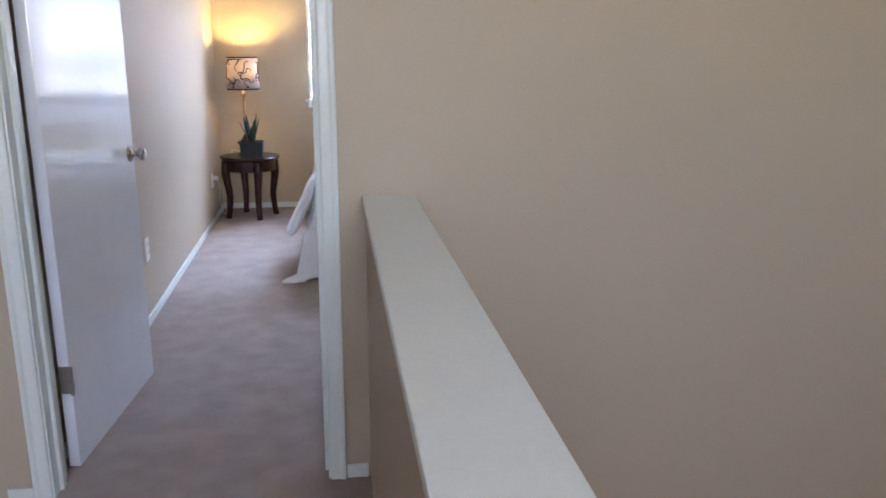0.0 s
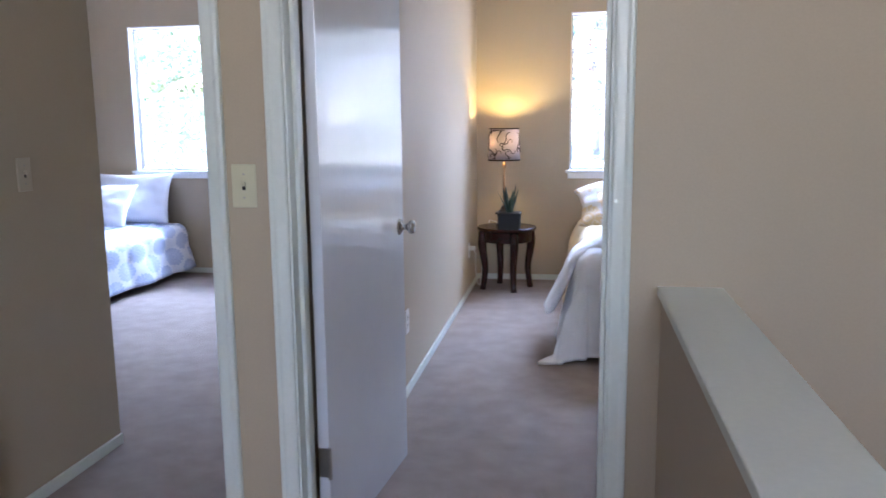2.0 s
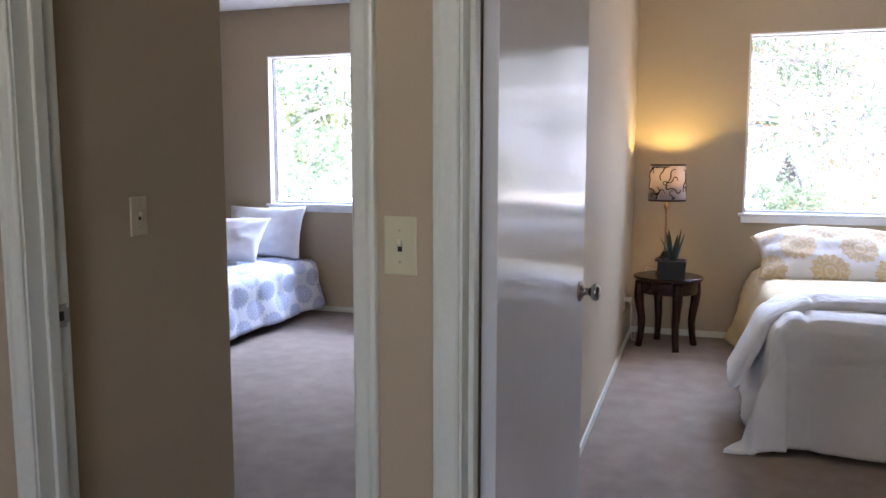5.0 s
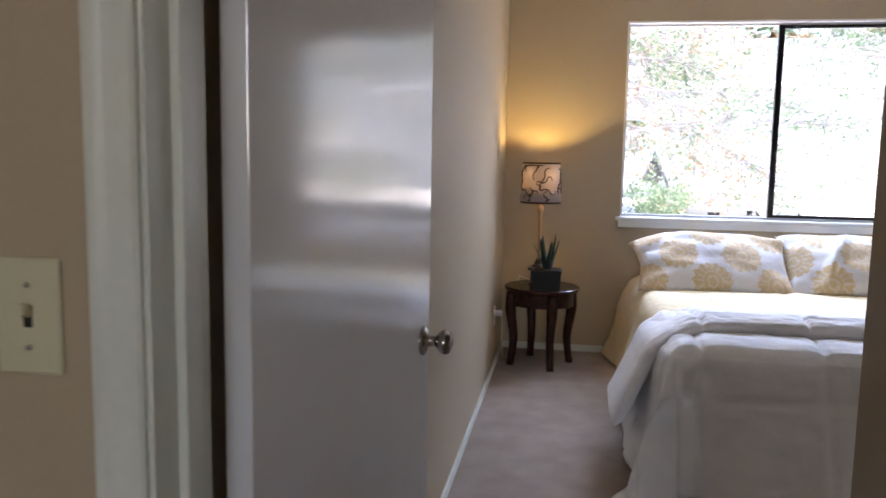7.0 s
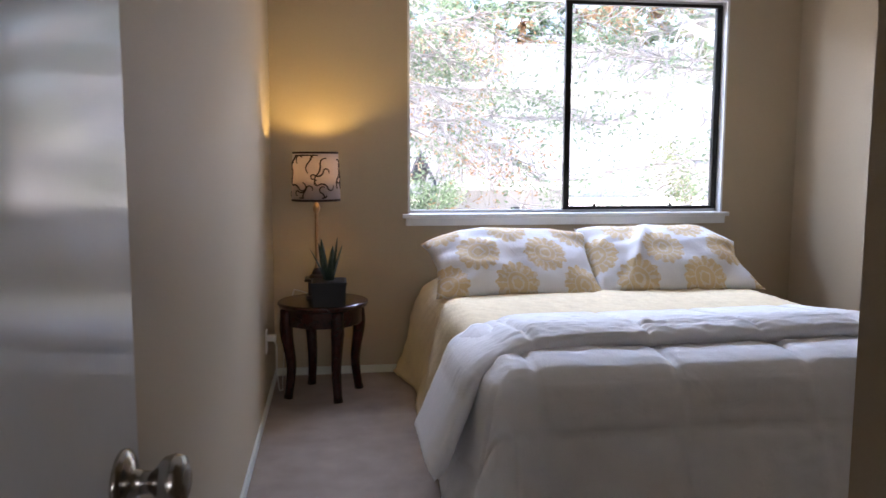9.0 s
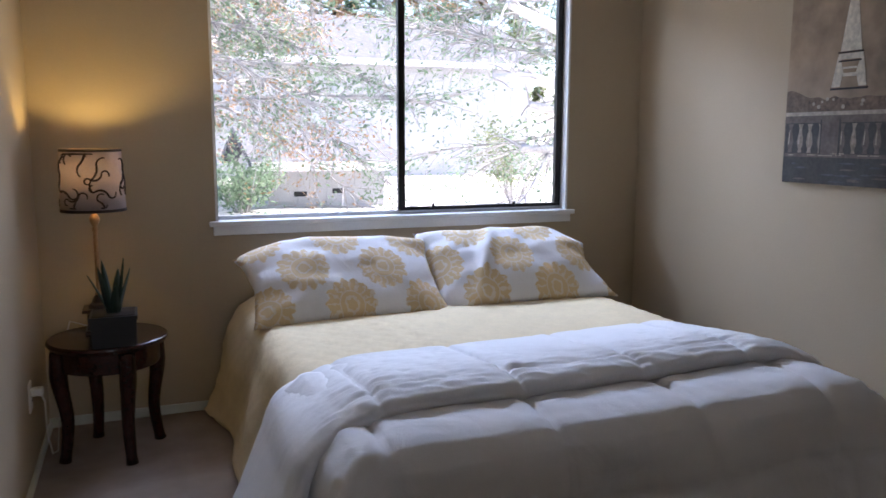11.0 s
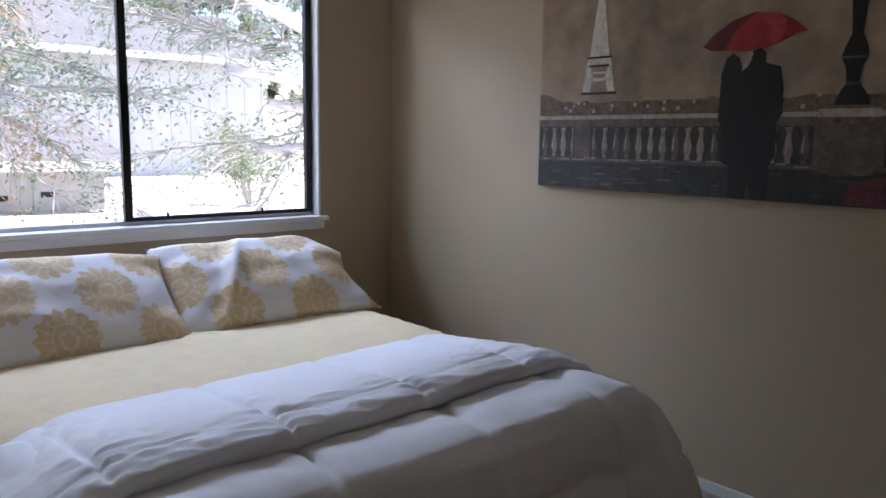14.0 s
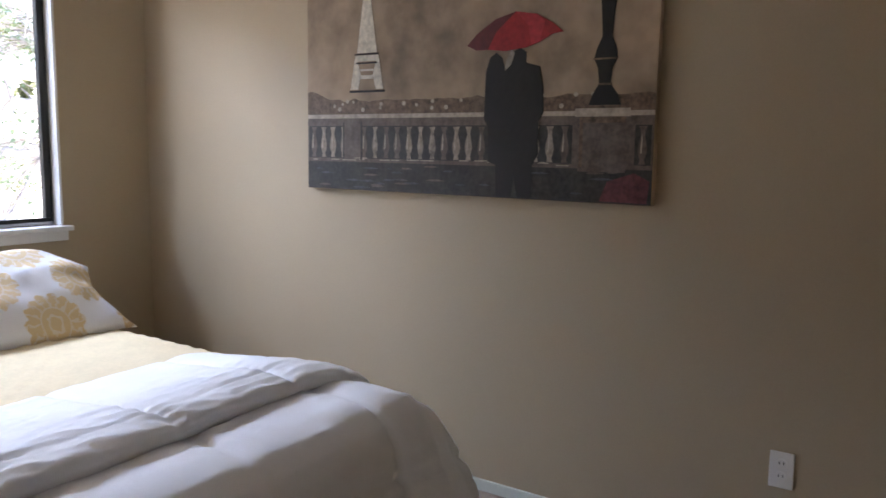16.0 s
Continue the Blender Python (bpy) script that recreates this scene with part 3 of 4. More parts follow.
bed_part("mattress", (BX0 + 0.03, BX1 - 0.03, BY0 + 0.03, 6.97, 0.30, 0.525), PILLOW_W, 0.04)
bed_part("box_spring", (BX0 + 0.04, BX1 - 0.04, BY0 + 0.04, 6.97, 0.10, 0.298), MATTR, 0.02, "dark cloth box spring")
for lx in (BX0 + 0.10, BX1 - 0.10):
    for ly in (BY0 + 0.12, 6.85):
        bed_part("leg", (lx - 0.025, lx + 0.025, ly - 0.025, ly + 0.025, 0, 0.10), DARK, 0.004)

sp = drape(BX0, BX1 + 0.05, 5.25, 6.975, 0.550, 0.56, 0.56, 0.0, flare=0.20, wave=0.04, seed=2.0, hem=lambda Y: 0.10 * ease(min(1, max(0, (Y - 6.35) / 0.55))), puff=lambda X, Y: 0.004 * math.sin(X * 70) * math.sin(Y * 70))
thicken(tagged(link_mesh("bedspread", sp, SPREAD, True), "pale yellow quilted bedspread hanging over the bed", "bedspread"), 0.006)

comforter = thing("comforter", "white quilted comforter draped to the carpet, top edge turned back", "comforter", (0, 0, 0))
cf = drape(BX0 - 0.01, BX1 + 0.005, BY0, 5.60, 0.562, 0.555, 0.47, 0.55, flare=0.19, flare_out=0.33, wave=0.030, step=0.016, rnd=0.13, puff=comforter_puff, seed=5.0)
thicken(part("draped_body", cf, COMF, comforter, smooth=True), 0.02)


def fold_band():
    """The comforter's turned-back edge: a puffy closed band across the bed."""
    bm = bmesh.new()
    x0, x1, dl, dr = BX0 + 0.02, BX1 + 0.02, 0.42, 0.40
    nx, ns = 260, 120
    total = x1 - x0 + dl + dr
    rings = []
    for i in range(nx + 1):
        X = x0 - dl + total * i / nx
        a = x0 - X if X < x0 else X - x1 if X > x1 else 0.0
        side = -1 if X < x0 else 1
        skew = 0.05 * (X - 0.8)
        yc, hw = 5.42 + 0.03 * noise.noise((X * 1.6, 0, 3)) - 0.10 * min(1, a / 0.35) * (side < 0), 0.305 + 0.010 * noise.noise((X * 3, 7, 0))
        seam = min(abs(X - s) for s in (0.14, 0.56, 0.98, 1.40, 1.78))
        th = 0.098 - 0.022 * math.exp(-seam / 0.012)
        th *= 1 - 0.2 * min(1.0, a / 0.1)
        end = min(1.0, (min(i, nx - i) / 3.0) ** 0.5)
        ring = []
        for k in range(ns):
            half = ns // 2
            w = 1 - 2 * k / half if k < half else -1 + 2 * (k - half) / half
            cy = math.copysign(abs(w) ** 2.2, w)
            cz = math.sqrt(max(0.0, 1 - cy * cy)) * (1 if k < half else -1)
            yy = hw * w
            thin = 1 - 0.58 * ease((w + 1) / 2)
            zz = th / 2 * thin * math.copysign(abs(cz) ** 0.7, cz) * end
            wr = 0.0
            if cz > 0.1:
                line = -0.20 + 0.008 * noise.noise((X * 2.5, 3, 3))
                wr = 0.005 * noise.noise((X * 5, yy * 12, 1)) - 0.013 * math.exp(-abs(yy - line) / 0.007) - 0.010 * math.exp(-seam / 0.010) * (yy > line)
                # gathers run from the stitched line towards each tuft
                pull = math.exp(-seam / 0.09) * math.exp(-abs(yy - line - 0.03) / 0.11)
                wr += 0.030 * pull * (abs(noise.noise((X * 4 + 3, yy * 26 + X * 9, 5))) - 0.25)
                wr -= 0.007 * (1 - abs(noise.noise((X * 5, yy * 22, 9)))) ** 8 + 0.006 * (1 - abs(noise.noise((X * 9 + yy * 4, yy * 30, 2)))) ** 6
            wr *= math.exp(-a / 0.12)
            z_top = 0.554 + th / 2 * thin + zz + wr * thin
            if a:
                c = min(a, 0.16) / 0.16 * math.pi / 2
                out = 0.115 * math.sin(c) + max(0, a - 0.12) * 0.46
                px = (x0 if side < 0 else x1) + side * (out + (zz + wr) * 0.9 * math.sin(c))
                pz = z_top - (zz + wr) * math.sin(c) * 0.7 - 0.05 - 0.07 * (1 - math.cos(c)) - max(0, a - 0.12) * 0.9
            else:
                e = min(X - x0, x1 - X)
                px, pz = X, z_top - 0.05 * max(0, 1 - e / 0.20) ** 2
            ring.append(bm.verts.new((px, yc + yy + skew, pz)))
        rings.append(ring)
    for a, b in zip(rings, rings[1:]):
        for k in range(ns):
            bm.faces.new((a[k], a[(k + 1) % ns], b[(k + 1) % ns], b[k]))
    bm.faces.new(list(reversed(rings[0])))
    bm.faces.new(rings[-1])
    return bm


part("folded_edge", fold_band(), COMF, comforter, "turned-back puffy edge", smooth=True)

pillow("pillow", 0.90, 0.54, 0.175, DAMASK, pose(0.425, 6.58, 0.680, -53, 2, 2), "white pillow with yellow damask medallions", 1.3, "pillows at the window", crease=0.3, droop=(0.10, 0.02), tip=0.03)
pillow("pillow", 0.88, 0.54, 0.175, DAMASK_B, pose(1.265, 6.61, 0.690, -53, -2, -3), "white pillow with yellow damask medallions, creased", 4.7, "pillows at the window", crease=1.4, droop=(0.0, 0.13), reach=0.035)

# second bedroom's bed
bed2 = thing("bed", "single bed with a low dark base", "bed", (-4.0, 6.0, 0))
for nm, b, mt in (("mattress", (-4.52, -3.50, 5.05, 6.96, 0.24, 0.43), PILLOW_W), ("box_spring", (-4.50, -3.52, 5.07, 6.96, 0.03, 0.238), MATTR)):
    bm = box(bmesh.new(), *b, bevel=0.03)
    bmesh.ops.translate(bm, vec=(4.0, -6.0, 0), verts=bm.verts)
    part(nm, bm, mt, bed2)
q = drape(-4.53, -3.50, 5.05, 6.96, 0.455, 0.10, 0.40, 0.46, flare=0.12, flare_out=0.16, wave=0.03, step=0.03, rnd=0.12, puff=lambda X, Y: 0.02 + seam_dip(X, Y, 0.3, 0.3, 0, 0), seed=9.0)
thicken(tagged(link_mesh("comforter", q, OGEE, True), "white comforter with blue-grey leaf print", "comforter"), 0.015)
pillow("pillow", 0.72, 0.46, 0.16, PILLOW_W, pose(-3.90, 6.86, 0.68, -18, 0, 2), "plain white pillow leaning on the wall", 2.2)
pillow("pillow", 0.74, 0.44, 0.15, PILLOW_W, pose(-4.10, 6.54, 0.645, -40, 0, 4), "plain white pillow leaning on another", 6.1)


# ---- nightstand ----
TX, TY, TZ = -0.577, 6.637, 0.497
table = thing("side_table", "round dark mahogany side table with curved legs", "side table", (TX, TY, 0))
part("tabletop", lathe(bmesh.new(), [(0.215, TZ - 0.030), (0.226, TZ - 0.026), (0.229, TZ - 0.020), (0.234, TZ - 0.012), (0.232, TZ - 0.004), (0.226, TZ)], 64), MAHOG, table)
part("apron", lathe(bmesh.new(), [(0.196, TZ - 0.115), (0.199, TZ - 0.110), (0.199, TZ - 0.036), (0.205, TZ - 0.0305)], 64), MAHOG, table)
for k in range(4):
    ang = radians(-69 + 90 * k)
    pts, rad = [], []
    for i in range(15):
        f = i / 14
        z = 0.0 + (TZ - 0.035) * (1 - f)
        r = 0.196 + 0.010 * math.sin(f * math.pi * 0.9) - 0.030 * ease(min(1, max(0, (f - 0.15) / 0.5))) + 0.028 * max(0, (f - 0.62) / 0.38) ** 1.6
        pts.append((r * math.cos(ang), r * math.sin(ang), z))
        rad.append(0.033 - 0.012 * f + 0.004 * math.exp(-((f - 0.22) / 0.12) ** 2) + (0.004 if i == 14 else 0))
    part("leg", tube(bmesh.new(), pts, rad, 10), MAHOG, table, smooth=True)

# ---- lamp ----
LX, LY = -0.606, 6.73
lamp = thing("table_lamp", "lit brass table lamp with a scroll-embroidered drum shade", "table lamp", (LX, LY, TZ))
z0 = TZ
base = bmesh.new()
box(base, -0.058, 0.058, -0.058, 0.058, 0.0, 0.014, 0.003)
box(base, -0.048, 0.048, -0.048, 0.048, 0.014, 0.090, 0.004)
box(base, -0.066, 0.066, -0.066, 0.066, 0.090, 0.104, 0.004)
lathe(base, [(0.046, 0.104), (0.040, 0.118), (0.030, 0.126), (0.026, 0.140), (0.014, 0.158)], 20)
part("base", base, mat("dark_bronzed_wood", (0.035, 0.02, 0.014), 0.4, vary=0.3), lamp, "dark stepped square lamp base")
stem = lathe(bmesh.new(), [(0.012, 0.150), (0.016, 0.160), (0.011, 0.172), (0.009, 0.190), (0.0095, 0.30), (0.0085, 0.42), (0.012, 0.435), (0.009, 0.445), (0.017, 0.460), (0.021, 0.474), (0.017, 0.488), (0.008, 0.498), (0.006, 0.53), (0.013, 0.54), (0.013, 0.60), (0.004, 0.602)], 24)
part("stem", stem, BRASS, lamp, smooth=True)
SB, ST, RB, RT = 1.013 - TZ, 1.257 - TZ, 0.126, 0.117
sh = lathe(bmesh.new(), [(RB, SB), (RB * 0.5 + RT * 0.5, (SB + ST) / 2), (RT, ST), (RT - 0.003, ST), (RB * 0.5 + RT * 0.5 - 0.003, (SB + ST) / 2), (RB - 0.003, SB), (RB, SB)], 64, cap=False)
bmesh.ops.remove_doubles(sh, verts=sh.verts, dist=0.0001)
shade = part("shade", sh, SHADE, lamp, "cream drum shade with dark scrolls", smooth=True)
for z, r, t in ((SB, RB, 0.006), (ST, RT, 0.005)):
    rim = lathe(bmesh.new(), [(r - 0.0035, z - t), (r + 0.0015, z - t), (r + 0.0015, z + t), (r - 0.0035, z + t), (r - 0.0035, z - t)], 64, cap=False)
    part("rim_tape", rim, SCROLL, shade)
rng = random.Random(11)
for k in range(26):
    bm, pts, th = bmesh.new(), [], rng.uniform(0, 6.28)
    a, z = 2 * math.pi * k / 26 + rng.uniform(-0.08, 0.08), SB + rng.uniform(0.05, 0.19)
    curl = rng.choice((-1, 1)) * rng.uniform(14, 34)
    for i in range(32):
        r = RB + (RT - RB) * (z - SB) / (ST - SB) + 0.0012
        pts.append((r * math.cos(a), r * math.sin(a), z))
        th += curl * 0.0058 * (1.8 if i < 11 else -1.0 if i < 22 else 2.4)
        a += 0.0054 * math.cos(th) / r
        z = min(max(z + 0.0054 * math.sin(th), SB + 0.014), ST - 0.014)
    tube(bm, pts, [0.0046 - 0.0018 * abs(i / 16 - 1) for i in range(32)], 5)
    part("embroidered_scroll", bm, SCROLL, shade)
# unseen cup, added wide enough to keep the bulb's light off the floor
part("socket", lathe(bmesh.new(), [(0.006, 0.60), (0.020, 0.604), (0.034, 0.640), (0.036, 0.648), (0.030, 0.648), (0.012, 0.610)], 24, cap=False), BRASS, lamp, "brass cup added to block the bulb's downward light")
spider = bmesh.new()
for k in range(3):
    a = 2 * math.pi * k / 3
    tube(spider, [(0, 0, ST - 0.02), (RT * math.cos(a), RT * math.sin(a), ST - 0.004)], [0.0015, 0.0015], 6)
part("shade_ring", spider, BRASS, shade)

cord = bmesh.new()
cpts = [(XL + 0.035, 6.44, 0.345), (XL + 0.05, 6.46, 0.30), (XL + 0.045, 6.50, 0.16), (XL + 0.05, 6.58, 0.04), (XL + 0.06, 6.68, 0.012), (XL + 0.05, 6.80, 0.012), (XL + 0.055, 6.86, 0.10), (XL + 0.07, 6.88, 0.35), (XL + 0.12, 6.86, 0.52), (LX - 0.03, LY + 0.05, TZ + 0.006)]
tube(cord, cpts, [0.003] * len(cpts), 6)
bmesh.ops.translate(cord, vec=(-LX, -LY, -TZ), verts=cord.verts)
part("cord", cord, CORD, lamp, "white power cord")
plug = box(bmesh.new(), XL + 0.0065, XL + 0.050, 6.423, 6.457, 0.332, 0.364, 0.006)
bmesh.ops.translate(plug, vec=(-LX, -LY, -TZ), verts=plug.verts)
part("plug", plug, CORD, lamp, "white plug in the outlet")

# ---- potted succulent ----
plant = thing("potted_succulent", "grey-green spiky succulent in a square black pot", "potted plant", (-0.545, 6.505, TZ))
pt = bmesh.new()
for w0, w1, a, b in ((0.080, 0.084, 0.0, 0.108), (0.088, 0.088, 0.108, 0.122)):
    vs = [[pt.verts.new((sx * w, sy * w, z)) for sx, sy in ((-1, -1), (1, -1), (1, 1), (-1, 1))] for w, z in ((w0, a), (w1, b))]
    for i in range(4):
        pt.faces.new((vs[0][i], vs[0][(i + 1) % 4], vs[1][(i + 1) % 4], vs[1][i]))
    pt.faces.new(list(reversed(vs[0])))
    pt.faces.new(vs[1])
part("pot", pt, POT, plant, "square black pot")
part("soil", box(bmesh.new(), -0.078, 0.078, -0.078, 0.078, 0.1215, 0.125), SOIL, plant)
rng = random.Random(5)
for k in range(7):
    a, lean = 2 * math.pi * k / 7 * 2.0 + 0.4, 0.13 + 0.045 * k
    L = 0.215 - 0.012 * k + rng.uniform(-0.01, 0.01)
    bm, rows = bmesh.new(), []
    for i in range(9):
        f = i / 8
        w = 0.025 * (1 - f) ** 0.7 * (0.7 + 0.6 * f) + 0.0008
        out = lean * L * (f + 0.35 * f * f)
        c = Vector((out * math.cos(a) + 0.012 * math.cos(a), out * math.sin(a) + 0.012 * math.sin(a), 0.122 + L * f * math.cos(lean * 0.8)))
        t, n = Vector((-math.sin(a), math.cos(a), 0)), Vector((math.cos(a), math.sin(a), 0))
        rows.append([bm.verts.new(c + t * w + n * w * 0.35), bm.verts.new(c - n * 0.002), bm.verts.new(c - t * w + n * w * 0.35), bm.verts.new(c + n * (0.006 * (1 - f) + 0.001))])
    for p, q2 in zip(rows, rows[1:]):
        for i in range(4):
            bm.faces.new((p[i], p[(i + 1) % 4], q2[(i + 1) % 4], q2[i]))
    bm.faces.new(rows[0])
    bm.faces.new(rows[-1])
    part("leaf", bm, ALOE, plant, smooth=True)

# ---- canvas on the east wall ----
A0, A1, AZ0, AZ1, AX = 5.884, 4.409, 1.122, 2.105, 2.235
canvas = thing("canvas_picture", "wide canvas of a rainy city, tower, balustrade and red umbrella", "canvas picture", (AX, (A0 + A1) / 2, AZ0))
SKYP = mat("painted_taupe_sky", (0.32, 0.235, 0.155), 0.6, vary=0.42, scale=2.6, grain=9, bump=0.2, dist=0.002)
EDGEP = mat("painted_dark_edge", (0.07, 0.05, 0.042), 0.6, vary=0.3, grain=40)
GROUNDP = mat("painted_dark_pavement", (0.036, 0.032, 0.028), 0.55, vary=0.6, scale=14, grain=60, bump=0.3)
CITYP = mat("painted_brown_skyline", (0.15, 0.10, 0.065), 0.6, vary=0.6, scale=22, grain=60)
STONEP = mat("painted_grey_stone", (0.13, 0.10, 0.078), 0.6, vary=0.4, scale=16, grain=60, bump=0.3)
PALEP = mat("painted_pale_stroke", (0.42, 0.35, 0.27), 0.6, vary=0.3, scale=20, grain=60)
TOWERP = mat("painted_cream_tower", (0.62, 0.57, 0.47), 0.6, vary=0.25, scale=26, grain=60)
INKP = mat("painted_black", (0.010, 0.009, 0.009), 0.5, vary=0.3, grain=50)
REDP = mat("painted_red", (0.32, 0.018, 0.022), 0.5, vary=0.3, scale=12, grain=50)
REDDARK = mat("painted_dark_red", (0.10, 0.012, 0.014), 0.5, vary=0.3, scale=12, grain=50)
BALP = mat("painted_baluster_grey", (0.29, 0.235, 0.18), 0.6, vary=0.5, scale=24, grain=60)
BLUSH = mat("painted_blush_stroke", (0.12, 0.035, 0.04), 0.6, vary=0.5, scale=18, grain=60)
YM = (A0 + A1) / 2


def paint(name, loops, material, layer, parent=None):
    """Flat strokes of paint on the canvas: outlines of (y, z), a hair proud of it."""
    made = None
    for pts in loops:
        bm = bmesh.new()
        top = [bm.verts.new((-0.0006 - 0.0005 * layer, y - YM, z - AZ0)) for y, z in pts]
        low = [bm.verts.new((0.0005, y - YM, z - AZ0)) for y, z in pts]
        bm.faces.new(top)
        for i in range(len(pts)):
            bm.faces.new((top[i], low[i], low[(i + 1) % len(pts)], top[(i + 1) % len(pts)]))
        made = part(name, bm, material, parent or canvas)
    return made


def rect(y0, y1, z0, z1):
    return [(y0, z0), (y1, z0), (y1, z1), (y0, z1)]


part("stretched_canvas", box(bmesh.new(), 0.0, 0.034, A1 - YM, A0 - YM, 0.0, AZ1 - AZ0, 0.003), SKYP, canvas)
rng = random.Random(3)
paint("painted_pavement", [rect(A0 - 0.002, A1 + 0.002, AZ0 + 0.002, 1.235)], GROUNDP, 1)
paint("painted_wall", [rect(A0 - 0.002, A1 + 0.002, 1.235, 1.425)], STONEP, 1)
city = [(A0 - 0.002, 1.425)]
for i in range(60):
    y = A0 - 0.002 - (A0 - A1 - 0.004) * i / 59
    city.append((y, 1.472 + 0.014 * noise.noise((i * 0.35, 0, 0)) + 0.008 * rng.random() + (0.04 * max(0, 1 - i / 8))))
city.append((A1 + 0.002, 1.425))
paint("painted_skyline", [city], CITYP, 1)
paint("painted_rail", [rect(A0 - 0.002, A1 + 0.002, 1.408, 1.424)], PALEP, 2)
paint("painted_rail", [rect(A0 - 0.002, A1 + 0.002, 1.380, 1.392)], STONEP, 3)
for i in range(27):
    y = A0 - 0.035 - 0.054 * i
    if y < 4.70 and y > 4.48:
        continue
    if 5.60 < y < 5.68:
        continue
    s, tilt = 0.014 + 0.004 * rng.random(), rng.uniform(-0.003, 0.003)
    paint("painted_gap", [rect(y + 0.027, y - 0.027, 1.250, 1.378)], GROUNDP, 2)
    prof = ((0.7, 1.253), (0.45, 1.268), (0.8, 1.282), (1.0, 1.298), (0.75, 1.322), (0.42, 1.345), (0.5, 1.36), (0.85, 1.374))
    paint("painted_baluster", [[(y - s * k + tilt, z) for k, z in prof] + [(y + s * k + tilt, z) for k, z in reversed(prof)]], BALP if rng.random() < 0.6 else STONEP, 3)
    paint("painted_highlight", [[(y + s * 0.55, 1.288), (y + s * 0.2, 1.288), (y + s * 0.1, 1.33), (y + s * 0.3, 1.35)]], PALEP, 4)
paint("painted_pier", [rect(5.685, 5.595, 1.245, 1.392)], STONEP, 4)
paint("painted_pier_edge", [rect(5.690, 5.683, 1.245, 1.392), rect(5.598, 5.590, 1.245, 1.392)], GROUNDP, 5)
STREAKP = mat("painted_blue_grey_streak", (0.070, 0.073, 0.080), 0.5, vary=0.5, scale=20, grain=60)
for i in range(34):
    y, z, w = A0 - 0.03 - 1.36 * rng.random(), AZ0 + 0.012 + 0.095 * rng.random(), 0.02 + 0.08 * rng.random()
    paint("painted_wet_streak", [[(y, z), (y - w * 0.5, z - 0.002), (y - w, z + 0.001), (y - w * 0.6, z + 0.006), (y - w * 0.2, z + 0.005)]], STREAKP if i % 3 else STONEP, 2)
for i in range(16):
    y, z = A0 - 0.03 - 1.30 * rng.random(), 1.24 + 0.012 * rng.random()
    paint("painted_highlight", [rect(y, y - 0.02 - 0.05 * rng.random(), z, z + 0.004)], PALEP, 4)
for i in range(22):
    y, z = A0 - 0.05 - 1.38 * rng.random(), 1.44 + 0.04 * rng.random()
    r = 0.006 + 0.004 * rng.random()
    paint("painted_city_light", [[(y + r * math.cos(k), z + r * math.sin(k)) for k in (0, 1.05, 2.1, 3.14, 4.2, 5.25)]], PALEP, 3)
# the tower
paint("painted_tower", [[(5.617, 1.66), (5.519, 1.66), (5.552, 1.88), (5.566, 2.06), (5.571, 2.06), (5.610 - 0.025, 1.88)]], TOWERP, 3)
paint("painted_tower", [[(5.650, 1.520), (5.612, 1.520), (5.598, 1.575), (5.618, 1.64), (5.628, 1.64)], [(5.522, 1.520), (5.487, 1.520), (5.508, 1.64), (5.518, 1.64), (5.538, 1.575)], rect(5.625, 5.511, 1.628, 1.650)], TOWERP, 4)
paint("painted_tower", [rect(5.628, 5.510, 1.652, 1.658), rect(5.622, 5.515, 1.618, 1.624), rect(5.655, 5.480, 1.508, 1.516)], INKP, 5)
paint("painted_tower", [rect(5.598, 5.538, 1.560, 1.574), rect(5.600, 5.536, 1.590, 1.598)], TOWERP, 4)
# the dark pair of shapes below the umbrella
paint("painted_dark_shape", [[(5.030, 1.40), (5.026, 1.56), (5.010, 1.612), (4.985, 1.628), (4.962, 1.610), (4.950, 1.57), (4.930, 1.585), (4.915, 1.63), (4.890, 1.640), (4.868, 1.625), (4.868, 1.590), (4.815, 1.575), (4.800, 1.50), (4.797, 1.42), (4.815, 1.39), (4.812, 1.28), (4.835, 1.24), (4.835, 1.128), (4.890, 1.128), (4.905, 1.20), (4.915, 1.128), (4.975, 1.128), (4.980, 1.24), (5.010, 1.25), (5.012, 1.37)]], INKP, 5)
paint("painted_collar", [[(4.950, 1.565), (4.925, 1.585), (4.912, 1.625), (4.925, 1.635), (4.945, 1.60)]], PALEP, 6)
um = [(5.105, 1.658), (5.06, 1.70), (4.99, 1.742), (4.911, 1.762), (4.83, 1.748), (4.77, 1.715), (4.732, 1.684), (4.77, 1.680), (4.82, 1.655), (4.87, 1.640), (4.95, 1.632), (5.02, 1.640), (5.065, 1.640)]
umb = paint("painted_umbrella", [um], REDP, 7)
paint("umbrella_panel", [[(5.105, 1.658), (5.06, 1.70), (4.99, 1.742), (4.911, 1.762), (4.985, 1.70), (5.02, 1.640), (5.065, 1.640)]], REDDARK, 8, umb)
paint("umbrella_panel", [[(4.911, 1.762), (4.83, 1.748), (4.80, 1.72), (4.82, 1.655), (4.85, 1.648), (4.86, 1.71)]], mat("painted_bright_red", (0.42, 0.03, 0.04), 0.5, vary=0.3, grain=50), 8, umb)
